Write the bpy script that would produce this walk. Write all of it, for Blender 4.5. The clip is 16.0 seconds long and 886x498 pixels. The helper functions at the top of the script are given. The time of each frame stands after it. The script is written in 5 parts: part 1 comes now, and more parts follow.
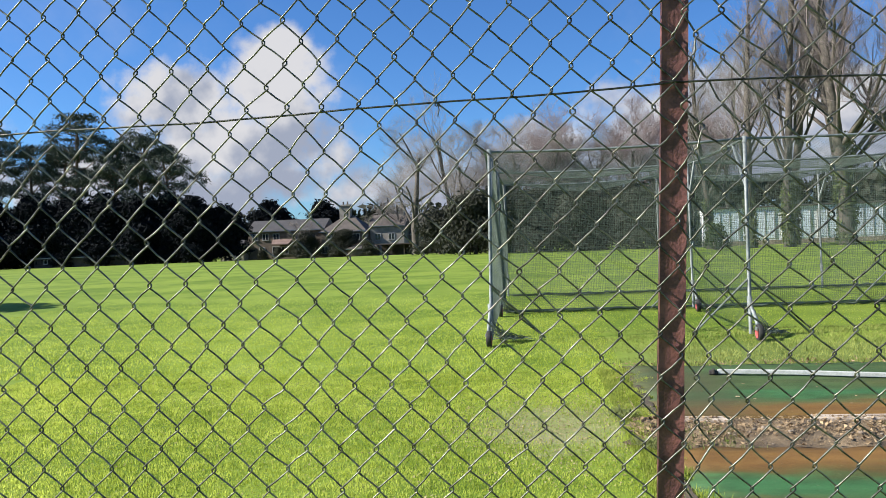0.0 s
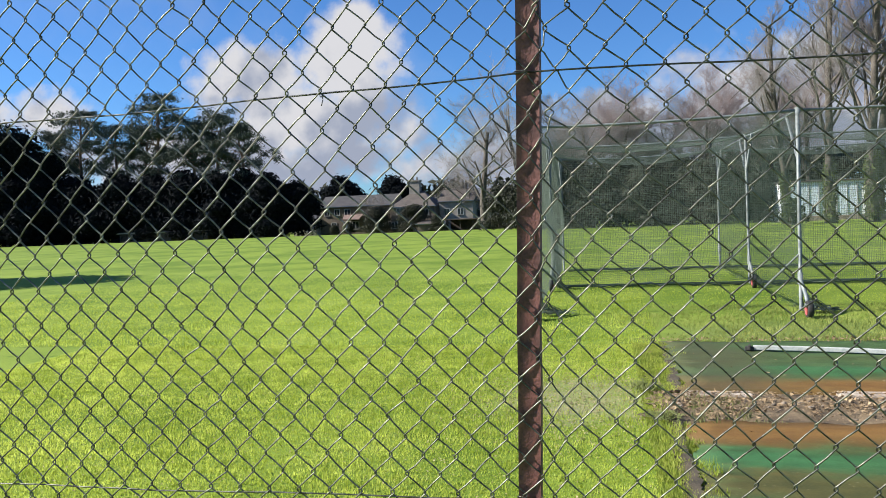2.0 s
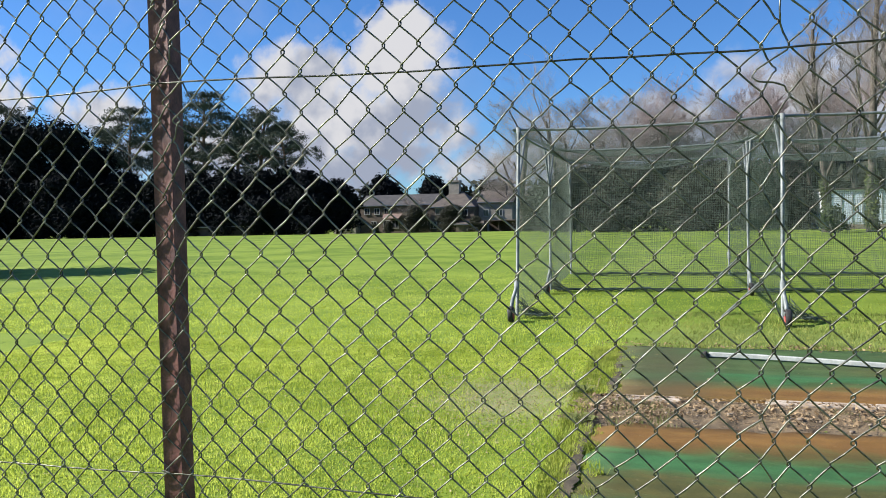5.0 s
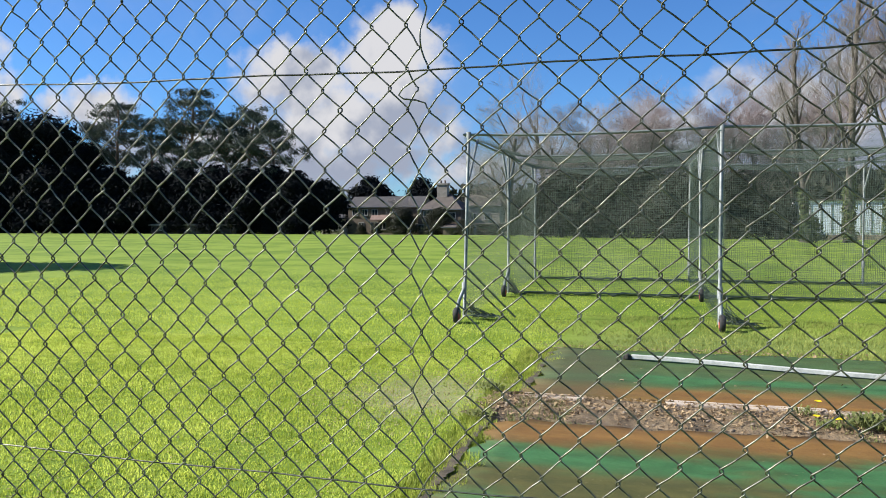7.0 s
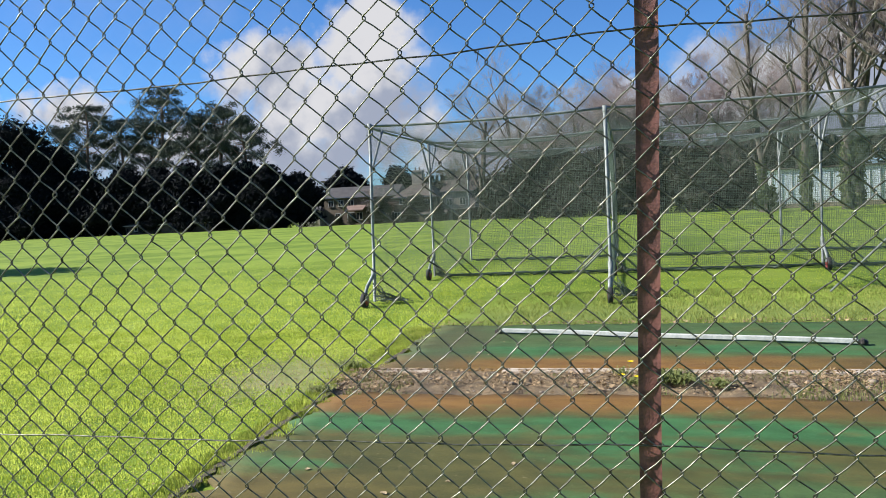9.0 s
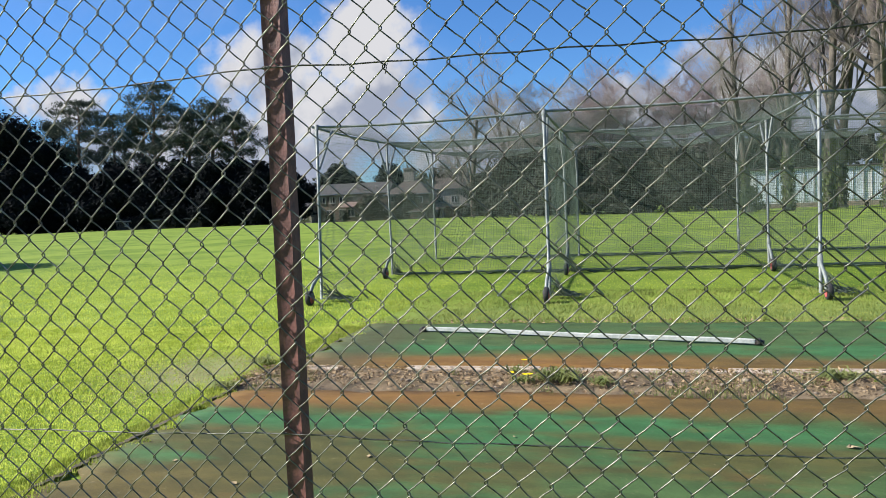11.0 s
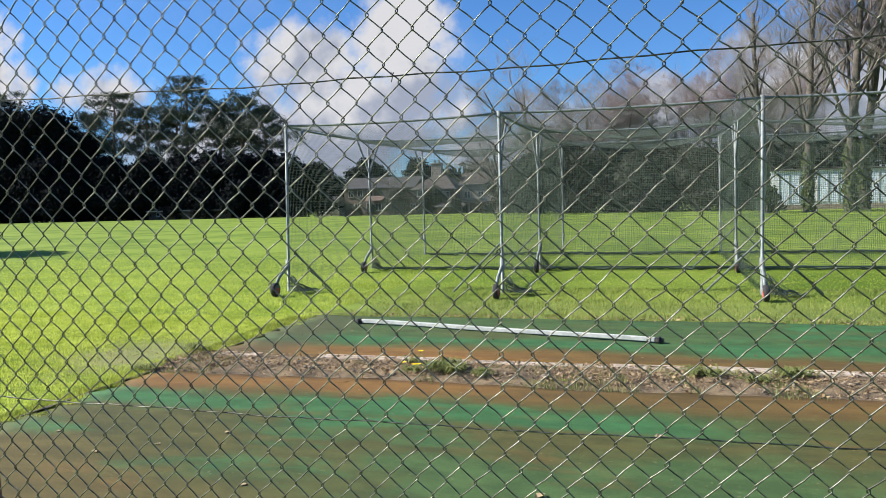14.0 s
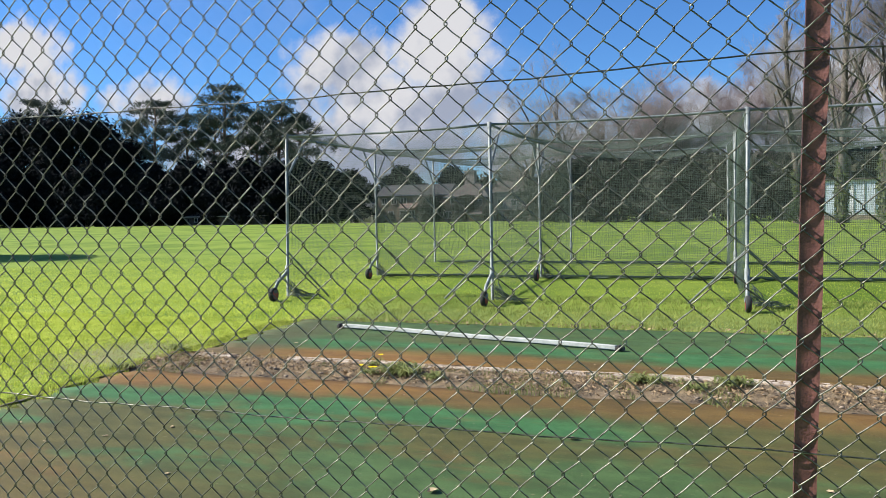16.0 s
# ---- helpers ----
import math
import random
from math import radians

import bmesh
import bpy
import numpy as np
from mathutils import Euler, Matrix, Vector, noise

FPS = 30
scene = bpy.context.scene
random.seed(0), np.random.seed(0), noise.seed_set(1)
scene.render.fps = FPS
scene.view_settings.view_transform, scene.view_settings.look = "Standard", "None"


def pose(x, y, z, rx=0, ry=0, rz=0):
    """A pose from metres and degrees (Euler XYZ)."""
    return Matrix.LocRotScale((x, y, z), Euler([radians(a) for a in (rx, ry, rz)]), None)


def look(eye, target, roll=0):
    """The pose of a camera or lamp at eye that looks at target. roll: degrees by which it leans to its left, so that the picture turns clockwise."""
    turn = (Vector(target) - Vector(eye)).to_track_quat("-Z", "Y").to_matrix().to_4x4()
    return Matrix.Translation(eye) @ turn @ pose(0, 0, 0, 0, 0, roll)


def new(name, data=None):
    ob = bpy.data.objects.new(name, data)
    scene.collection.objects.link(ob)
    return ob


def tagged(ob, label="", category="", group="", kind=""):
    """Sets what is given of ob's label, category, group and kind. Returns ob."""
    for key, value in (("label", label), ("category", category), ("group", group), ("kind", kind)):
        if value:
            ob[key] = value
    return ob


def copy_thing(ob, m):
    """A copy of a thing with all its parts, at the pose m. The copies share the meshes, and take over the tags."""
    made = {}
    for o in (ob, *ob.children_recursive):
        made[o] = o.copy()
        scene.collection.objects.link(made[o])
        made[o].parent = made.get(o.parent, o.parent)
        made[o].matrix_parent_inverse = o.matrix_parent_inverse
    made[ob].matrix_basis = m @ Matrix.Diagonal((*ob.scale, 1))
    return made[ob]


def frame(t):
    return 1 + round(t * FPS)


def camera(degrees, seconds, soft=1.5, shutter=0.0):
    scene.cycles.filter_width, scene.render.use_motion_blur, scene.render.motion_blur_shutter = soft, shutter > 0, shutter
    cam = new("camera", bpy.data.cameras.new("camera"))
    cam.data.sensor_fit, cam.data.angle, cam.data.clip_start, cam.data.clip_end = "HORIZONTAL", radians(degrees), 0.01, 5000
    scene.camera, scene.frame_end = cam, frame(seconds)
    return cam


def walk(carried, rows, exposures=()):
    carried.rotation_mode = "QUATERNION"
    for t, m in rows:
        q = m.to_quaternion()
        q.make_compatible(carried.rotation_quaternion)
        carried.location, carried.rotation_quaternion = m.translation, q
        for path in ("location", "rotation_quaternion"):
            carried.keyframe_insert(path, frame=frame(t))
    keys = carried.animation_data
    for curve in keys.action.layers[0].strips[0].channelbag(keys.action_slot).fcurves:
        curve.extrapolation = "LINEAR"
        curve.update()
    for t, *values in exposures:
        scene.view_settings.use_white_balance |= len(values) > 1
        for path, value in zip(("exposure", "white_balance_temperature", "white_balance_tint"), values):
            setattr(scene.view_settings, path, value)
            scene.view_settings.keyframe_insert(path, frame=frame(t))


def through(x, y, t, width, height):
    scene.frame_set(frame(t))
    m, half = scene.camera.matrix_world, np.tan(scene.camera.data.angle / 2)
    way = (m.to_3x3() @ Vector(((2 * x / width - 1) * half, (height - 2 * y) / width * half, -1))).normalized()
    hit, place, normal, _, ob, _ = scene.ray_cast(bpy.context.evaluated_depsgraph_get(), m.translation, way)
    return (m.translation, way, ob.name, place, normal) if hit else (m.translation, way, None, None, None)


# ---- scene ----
cam = camera(60.7, 16.0, soft=0.75)
PATH = [
    (0, (-0.261, -1.409, 1.566), (-0.499, 0.576, 1.533), -2.3),
    (0.5, (-0.251, -1.386, 1.559), (-0.478, 0.6, 1.516), -2.3),
    (1, (-0.138, -1.424, 1.549), (-0.397, 0.558, 1.485), -2.8),
    (1.5, (0.013, -1.495, 1.548), (-0.325, 0.474, 1.46), -2.8),
    (2, (0.149, -1.518, 1.552), (-0.277, 0.434, 1.461), -2.4),
    (2.5, (0.252, -1.438, 1.555), (-0.218, 0.504, 1.481), -1.3),
    (3, (0.398, -1.419, 1.546), (-0.111, 0.514, 1.471), -1.0),
    (5.5, (1.223, -1.455, 1.523), (0.678, 0.467, 1.43), -1.5),
    (6, (1.403, -1.515, 1.538), (0.851, 0.405, 1.439), -1.8),
    (6.5, (1.546, -1.473, 1.521), (1.005, 0.451, 1.437), -1.3),
    (7, (1.694, -1.471, 1.504), (1.179, 0.46, 1.425), -0.1),
    (7.5, (1.905, -1.564, 1.501), (1.385, 0.364, 1.4), -0.1),
    (8, (2.495, -1.479, 1.476), (2.033, 0.464, 1.359), -2.4),
    (8.5, (2.747, -1.569, 1.483), (2.282, 0.373, 1.366), -2.9),
    (9, (2.973, -1.615, 1.489), (2.495, 0.324, 1.373), -2.9),
    (9.5, (3.176, -1.521, 1.48), (2.712, 0.421, 1.366), -2.6),
    (10, (3.388, -1.547, 1.486), (2.942, 0.4, 1.375), -2.6),
    (12.5, (4.404, -1.717, 1.507), (3.878, 0.207, 1.36), -2.3),
    (13, (4.605, -1.703, 1.499), (4.071, 0.219, 1.358), -2.2),
    (13.5, (4.816, -1.668, 1.506), (4.285, 0.255, 1.371), -1.6),
    (14, (5.029, -1.75, 1.507), (4.476, 0.167, 1.373), -1.6),
    (14.5, (5.22, -1.814, 1.513), (4.624, 0.09, 1.379), -2.6),
    (15, (5.381, -1.811, 1.495), (4.761, 0.086, 1.372), -2.3),
    (15.5, (5.569, -1.766, 1.525), (4.937, 0.128, 1.408), -1.3),
    (16, (5.782, -1.782, 1.512), (5.136, 0.107, 1.4), -1.2),
]
walk(cam, [(t, look(eye, target, roll)) for t, eye, target, roll in PATH], ((0, 1.12), (16, 1.14)))


# ---- sky, sun ----
SUN_TO = Vector((-0.80, -0.18, 0.58)).normalized()
sun_data = bpy.data.lights.new("sun", "SUN")
sun_data.energy, sun_data.angle, sun_data.color = 5.0, radians(0.53), (1.0, 0.96, 0.89)
sun = new("sun", sun_data)
sun.matrix_world = look(SUN_TO * 50, (0, 0, 0))


class Nodes:
    """Short hands for a node tree."""

    def __init__(self, tree):
        self.tree = tree

    def add(self, kind):
        return self.tree.nodes.new(kind)

    def link(self, a, b):
        self.tree.links.new(a, b)

    def put(self, socket, value):
        if isinstance(value, bpy.types.NodeSocket):
            self.link(value, socket)
        elif isinstance(value, (tuple, list)) and len(value) == 3 and socket.type == "RGBA":
            socket.default_value = (*value, 1)
        else:
            socket.default_value = value

    def math(self, op, a, b=0.0, c=0.0, clamp=False):
        n = self.add("ShaderNodeMath")
        n.operation, n.use_clamp = op, clamp
        for s, v in zip(n.inputs, (a, b, c)):
            self.put(s, v)
        return n.outputs[0]

    def mix(self, f, a, b, blend="MIX"):
        n = self.add("ShaderNodeMix")
        n.data_type, n.blend_type = "RGBA", blend
        self.put(n.inputs[0], f)
        self.put(n.inputs[6], a)
        self.put(n.inputs[7], b)
        return n.outputs[2]

    def noise(self, vec, scale, detail=4.0, rough=0.55, distort=0.0):
        n = self.add("ShaderNodeTexNoise")
        self.put(n.inputs["Vector"], vec)
        n.inputs["Scale"].default_value, n.inputs["Detail"].default_value = scale, detail
        n.inputs["Roughness"].default_value, n.inputs["Distortion"].default_value = rough, distort
        return n.outputs[0]

    def ramp(self, v, lo, hi, smooth=True):
        n = self.add("ShaderNodeMapRange")
        n.interpolation_type = "SMOOTHSTEP" if smooth else "LINEAR"
        self.put(n.inputs[0], v)
        self.put(n.inputs[1], lo)
        self.put(n.inputs[2], hi)
        return n.outputs[0]


def build_world():
    world = bpy.data.worlds.new("sky")
    scene.world = world
    world.use_nodes = True
    N = Nodes(world.node_tree)
    sky = N.add("ShaderNodeTexSky")
    sky.sky_type = "NISHITA"
    sky.sun_disc = False
    sky.sun_elevation = math.asin(SUN_TO.z)
    sky.sun_rotation = math.atan2(SUN_TO.x, SUN_TO.y)
    sky.air_density, sky.dust_density, sky.ozone_density = 1.0, 0.3, 2.5
    co = N.add("ShaderNodeTexCoord")
    sep = N.add("ShaderNodeSeparateXYZ")
    N.link(co.outputs["Generated"], sep.inputs[0])
    x, y, z = sep.outputs
    ahead = N.math("MAXIMUM", y, 0.08)
    u, v = N.math("DIVIDE", x, ahead), N.math("DIVIDE", z, ahead)
    comb = N.add("ShaderNodeCombineXYZ")
    N.put(comb.inputs[0], u)
    N.put(comb.inputs[1], v)
    flat = comb.outputs[0]
    # cumulus heads: azimuth and height of each, over the distance ahead, and its half sizes
    heads = ((-.345, .205, .095, .085), (-.335, .255, .05, .042), (-.48, .195, .115, .07), (-.41, .135, .13, .095),
             (-.33, .13, .095, .075), (-.45, .08, .11, .07), (-1.08, .275, .085, .065), (-1.06, .205, .10, .045),
             (-.83, .18, .10, .04), (-.01, .115, .035, .022), (.31, .11, .30, .10),
             (-.17, .06, .11, .045), (-.62, .09, .2, .05), (.06, .09, .22, .065))
    field = None
    for cu, cv, ru, rv in heads:
        a = N.math("POWER", N.math("DIVIDE", N.math("ABSOLUTE", N.math("SUBTRACT", u, cu)), ru), 2.0)
        b = N.math("POWER", N.math("DIVIDE", N.math("ABSOLUTE", N.math("SUBTRACT", v, cv)), rv), 2.0)
        f = N.math("SUBTRACT", 1.0, N.math("ADD", a, b))
        field = f if field is None else N.math("SMOOTH_MAX", field, f, 0.25)
    big = N.noise(flat, 13.0, 7.0, 0.55)
    field = N.math("ADD", field, N.math("MULTIPLY", N.math("SUBTRACT", big, 0.52), 3.4))
    field = N.math("MAXIMUM", field, -3.0)
    cumulus = N.ramp(field, -0.35, 0.65)
    front = N.ramp(y, 0.08, 0.2)
    veil = N.ramp(N.noise(co.outputs["Generated"], 3.2, 6.0, 0.6), 0.50, 0.78)
    veil = N.math("MULTIPLY", veil, N.math("SUBTRACT", 0.75, N.math("MULTIPLY", front, 0.55)))
    cover = N.math("MAXIMUM", N.math("MULTIPLY", cumulus, front), veil, clamp=True)
    # sunlit shoulders against greyer hollows and bases
    shift = N.add("ShaderNodeVectorMath")
    shift.operation = "ADD"
    N.link(flat, shift.inputs[0])
    shift.inputs[1].default_value = (-0.016, 0.022, 0)
    lit = N.math("SUBTRACT", N.noise(flat, 8.5, 5.0, 0.5), N.noise(shift.outputs[0], 8.5, 5.0, 0.5))
    lit = N.ramp(N.math("ADD", N.math("MULTIPLY", lit, 2.6), N.math("ADD", N.math("MULTIPLY", v, 2.9), -0.12)), 0.0, 0.62)
    white = N.mix(lit, (0.50, 0.56, 0.70), (1.0, 1.0, 1.02))
    scaled = N.mix(1.0, white, (8.5, 8.5, 8.7), "MULTIPLY")
    blue = N.mix(1.0, sky.outputs[0], (0.66, 1.16, 1.82), "MULTIPLY")
    col = N.mix(cover, blue, scaled)
    bg = world.node_tree.nodes["Background"]
    N.link(col, bg.inputs[0])
    bg.inputs[1].default_value = 0.0392


build_world()


# ---- materials ----
def material(name, rough=0.8, metal=0.0):
    m = bpy.data.materials.new(name)
    m.use_nodes = True
    b = m.node_tree.nodes["Principled BSDF"]
    b.inputs["Roughness"].default_value, b.inputs["Metallic"].default_value = rough, metal
    return m, Nodes(m.node_tree), b


def bump(N, b, height, strength=0.4, distance=0.01):
    n = N.add("ShaderNodeBump")
    n.inputs["Strength"].default_value, n.inputs["Distance"].default_value = strength, distance
    N.link(height, n.inputs["Height"])
    N.link(n.outputs[0], b.inputs["Normal"])


def mottled(name, a, b_col, scale, rough=0.8, metal=0.0, fine=None, lift=0.3, depth=0.005, island=0.0, spec=None):
    """Two colours mixed at a coarse and a fine scale, with relief."""
    m, N, b = material(name, rough, metal)
    pos = N.add("ShaderNodeNewGeometry").outputs["Position"]
    coarse = N.noise(pos, scale, 5.0, 0.6)
    small = N.noise(pos, fine or scale * 9, 3.0, 0.6)
    f = N.ramp(N.math("ADD", N.math("MULTIPLY", coarse, 0.65), N.math("MULTIPLY", small, 0.35)), 0.36, 0.64)
    col = N.mix(f, a, b_col)
    if island:
        geo = N.add("ShaderNodeNewGeometry")
        k = N.math("ADD", 1.0 - island, N.math("MULTIPLY", geo.outputs["Random Per Island"], 2 * island))
        grey = N.add("ShaderNodeCombineColor")
        for s in grey.inputs:
            N.put(s, k)
        col = N.mix(1.0, col, grey.outputs[0], "MULTIPLY")
    N.link(col, b.inputs["Base Color"])
    if spec is not None:
        b.inputs["Specular IOR Level"].default_value = spec
    bump(N, b, small, lift, depth)
    return m


def grass_ground():
    m, N, b = material("field_grass", 0.9)
    b.inputs["Specular IOR Level"].default_value = 0.15
    pos = N.add("ShaderNodeNewGeometry").outputs["Position"]
    mid = N.noise(pos, 1.1, 6.0, 0.65)
    fine = N.noise(pos, 45.0, 4.0, 0.7)
    streak = N.add("ShaderNodeVectorMath")
    streak.operation = "MULTIPLY"
    N.link(pos, streak.inputs[0])
    streak.inputs[1].default_value = (0.8, 1.25, 1.0)
    tuft = N.noise(streak.outputs[0], 3.6, 7.0, 0.74)
    col = N.mix(N.ramp(N.noise(pos, 0.32, 5.0, 0.6), 0.36, 0.62), (0.150, 0.222, 0.018), (0.280, 0.350, 0.038))
    col = N.mix(N.math("MULTIPLY", N.ramp(mid, 0.5, 0.72), 0.6), col, (0.29, 0.325, 0.055))
    col = N.mix(N.math("MULTIPLY", N.ramp(mid, 0.46, 0.28), 0.6), col, (0.11, 0.18, 0.014))
    col = N.mix(N.math("MULTIPLY", N.ramp(tuft, 0.44, 0.31), 0.85), col, (0.055, 0.10, 0.010))
    col = N.mix(N.math("MULTIPLY", N.ramp(tuft, 0.60, 0.74), 0.5), col, (0.36, 0.37, 0.09))
    col = N.mix(N.math("MULTIPLY", N.ramp(fine, 0.50, 0.34), 0.5), col, (0.07, 0.11, 0.012))
    # a worn, dry patch beside the strips
    sep = N.add("ShaderNodeSeparateXYZ")
    N.link(pos, sep.inputs[0])
    d = N.math("ADD", N.math("POWER", N.math("ABSOLUTE", N.math("DIVIDE", N.math("ADD", sep.outputs[0], 0.1), 0.95)), 2.0),
               N.math("POWER", N.math("ABSOLUTE", N.math("DIVIDE", N.math("SUBTRACT", sep.outputs[1], 4.7), 1.1)), 2.0))
    dry = N.math("MULTIPLY", N.ramp(N.math("ADD", d, N.math("MULTIPLY", tuft, 2.6)), 2.1, 0.8), 0.8)
    col = N.mix(dry, col, (0.43, 0.38, 0.19))
    # rough, olive ground between the far strip and the nets
    wander = N.math("ADD", sep.outputs[1], N.math("MULTIPLY", N.math("SUBTRACT", tuft, 0.5), 1.2))
    rank = N.math("MULTIPLY", N.ramp(wander, 6.6, 7.1), N.ramp(wander, 9.6, 8.2))
    rank = N.math("MULTIPLY", rank, N.ramp(N.math("ADD", sep.outputs[0], N.math("MULTIPLY", N.math("SUBTRACT", mid, 0.5), 3.0)), 0.0, 1.8))
    col = N.mix(N.math("MULTIPLY", rank, 0.5), col, (0.20, 0.22, 0.065))
    col = N.mix(1.0, col, (0.665, 0.72, 0.86), "MULTIPLY")
    N.link(col, b.inputs["Base Color"])
    h = N.math("ADD", N.math("MULTIPLY", fine, 0.35), N.math("ADD", N.math("MULTIPLY", tuft, 1.6), N.math("MULTIPLY", mid, 1.6)))
    bump(N, b, h, 0.5, 0.016)
    return m


def turf(name, edge_y, inward, rust_w, dirty, grey_to):
    """Worn green carpet on a slab: rusty silt along the soil bed, green pile, brown algae and bare grey ends."""
    m, N, b = material(name, 0.75)
    pos = N.add("ShaderNodeNewGeometry").outputs["Position"]
    sep = N.add("ShaderNodeSeparateXYZ")
    N.link(pos, sep.inputs[0])
    stretch = N.add("ShaderNodeVectorMath")
    stretch.operation = "MULTIPLY"
    N.link(pos, stretch.inputs[0])
    stretch.inputs[1].default_value = (0.4, 1.0, 1.0)
    n1 = N.noise(stretch.outputs[0], 1.15, 6.0, 0.62, 0.4)
    n2 = N.noise(stretch.outputs[0], 6.0, 6.0, 0.7)
    n3 = N.noise(pos, 130.0, 3.0, 0.6)
    n4 = N.noise(stretch.outputs[0], 0.62, 3.0, 0.5)
    d = N.math("MULTIPLY", N.math("SUBTRACT", sep.outputs[1], edge_y), inward)
    wob = N.math("ADD", d, N.math("ADD", N.math("MULTIPLY", N.math("SUBTRACT", n1, 0.5), 0.7), N.math("MULTIPLY", N.math("SUBTRACT", n2, 0.5), 0.25)))
    green = N.mix(N.ramp(n2, 0.3, 0.7), (0.025, 0.088, 0.028), (0.042, 0.150, 0.051))
    olive = N.mix(N.ramp(n2, 0.35, 0.65), (0.050, 0.052, 0.014), (0.083, 0.078, 0.021))
    brown = N.mix(N.ramp(n2, 0.3, 0.7), (0.085, 0.054, 0.016), (0.135, 0.084, 0.023))
    rust = N.mix(N.ramp(n2, 0.3, 0.7), (0.135, 0.067, 0.017), (0.215, 0.112, 0.029))
    grime = N.math("ADD", N.math("MULTIPLY", n1, 0.7), N.math("MULTIPLY", n4, 0.3))
    patch = N.noise(stretch.outputs[0], 1.9, 5.0, 0.62, 0.3)
    band = N.math("MULTIPLY", N.ramp(N.math("ABSOLUTE", N.math("SUBTRACT", wob, rust_w + 0.27)), 0.34, 0.10), N.ramp(n4, 0.26, 0.42))
    if inward < 0:
        # trodden brown past the middle of the near strip
        along = N.math("ADD", sep.outputs[0], N.math("MULTIPLY", N.math("SUBTRACT", n1, 0.5), 3.0))
        band = N.math("MULTIPLY", band, N.ramp(along, 5.9, 4.3))
    lush = N.math("MAXIMUM", N.ramp(grime, 0.50, 0.60), band)
    lush = N.math("MAXIMUM", lush, N.math("MULTIPLY", N.ramp(n4, 0.3, 0.45), 1.0 - dirty))
    if inward < 0:
        # the middle of the strip keeps its pile
        gx = N.math("POWER", N.math("ABSOLUTE", N.math("DIVIDE", N.math("SUBTRACT", sep.outputs[0], 5.0), 2.3)), 2.0)
        gy = N.math("POWER", N.math("ABSOLUTE", N.math("DIVIDE", N.math("SUBTRACT", sep.outputs[1], 2.05), 0.62)), 2.0)
        pile = N.math("ADD", N.math("ADD", gx, gy), N.math("MULTIPLY", N.math("SUBTRACT", n1, 0.5), 4.5))
        lush = N.math("MAXIMUM", lush, N.math("MULTIPLY", N.ramp(pile, 1.2, 0.3), 0.55))
    base = N.mix(N.math("MULTIPLY", lush, 0.92), olive, green)
    base = N.mix(N.math("MULTIPLY", N.ramp(patch, 0.56, 0.70), 0.75 * dirty), base, brown)
    base = N.mix(N.math("MULTIPLY", N.ramp(patch, 0.44, 0.32), 0.55 * dirty), base, olive)
    col = N.mix(N.ramp(wob, rust_w * 0.55, rust_w * 1.15), N.mix(N.ramp(n4, 0.62, 0.42), brown, rust), base)
    edge = N.math("ADD", sep.outputs[0], N.math("MULTIPLY", N.math("SUBTRACT", n1, 0.5), 1.1))
    silt = N.math("MULTIPLY", N.ramp(N.math("ADD", N.math("MULTIPLY", edge, 0.6), sep.outputs[1]), 3.5, 2.5), 0.24 * dirty if inward < 0 else 0.0)
    col = N.mix(silt, col, rust)
    col = N.mix(N.math("MULTIPLY", N.ramp(edge, grey_to, grey_to - 0.55), 0.62), col, (0.072, 0.062, 0.029))
    col = N.mix(N.math("MULTIPLY", N.ramp(N.noise(pos, 38.0, 2.0, 0.5), 0.68, 0.74), 0.45), col, (0.25, 0.21, 0.12))
    col = N.mix(N.math("MULTIPLY", N.ramp(n3, 0.55, 0.3), 0.45), col, (0.018, 0.024, 0.010))
    N.link(col, b.inputs["Base Color"])
    b.inputs["Specular IOR Level"].default_value = 0.25
    bump(N, b, N.math("ADD", n3, n2), 0.5, 0.006)
    return m


def leafy(name, a, b_col, rough=0.6, through=0.25, patch=0.0):
    m, N, b = material(name, rough)
    geo = N.add("ShaderNodeNewGeometry")
    f = geo.outputs["Random Per Island"]
    wide = N.noise(geo.outputs["Position"], 0.7, 4.0, 0.6)
    mixed = N.math("ADD", N.math("MULTIPLY", f, 0.6), N.math("MULTIPLY", wide, 0.4))
    if patch:
        wide = N.math("ADD", N.math("MULTIPLY", N.noise(geo.outputs["Position"], patch, 5.0, 0.65), 0.5),
                      N.math("MULTIPLY", N.noise(geo.outputs["Position"], patch * 6.5, 3.0, 0.6), 0.5))
        wide = N.ramp(wide, 0.38, 0.62)
        mixed = N.math("ADD", N.math("MULTIPLY", f, 0.22), N.math("MULTIPLY", wide, 0.78))
    col = N.mix(mixed, a, b_col)
    N.link(col, b.inputs["Base Color"])
    b.inputs["Specular IOR Level"].default_value = 0.2 if through else 0.04
    if through:
        tr = N.add("ShaderNodeBsdfTranslucent")
        N.link(col, tr.inputs[0])
        mx = N.add("ShaderNodeMixShader")
        mx.inputs[0].default_value = through
        N.link(b.outputs[0], mx.inputs[1])
        N.link(tr.outputs[0], mx.inputs[2])
        N.link(mx.outputs[0], m.node_tree.nodes["Material Output"].inputs[0])
    return m


def glass_pane():
    m, N, b = material("window_glass", 0.08)
    b.inputs["Base Color"].default_value = (0.02, 0.025, 0.03, 1)
    return m


def flat_paint(name, col, rough=0.6, metal=0.0, scale=6.0, wear=0.75):
    return mottled(name, tuple(c * wear for c in col), col, scale, rough, metal)


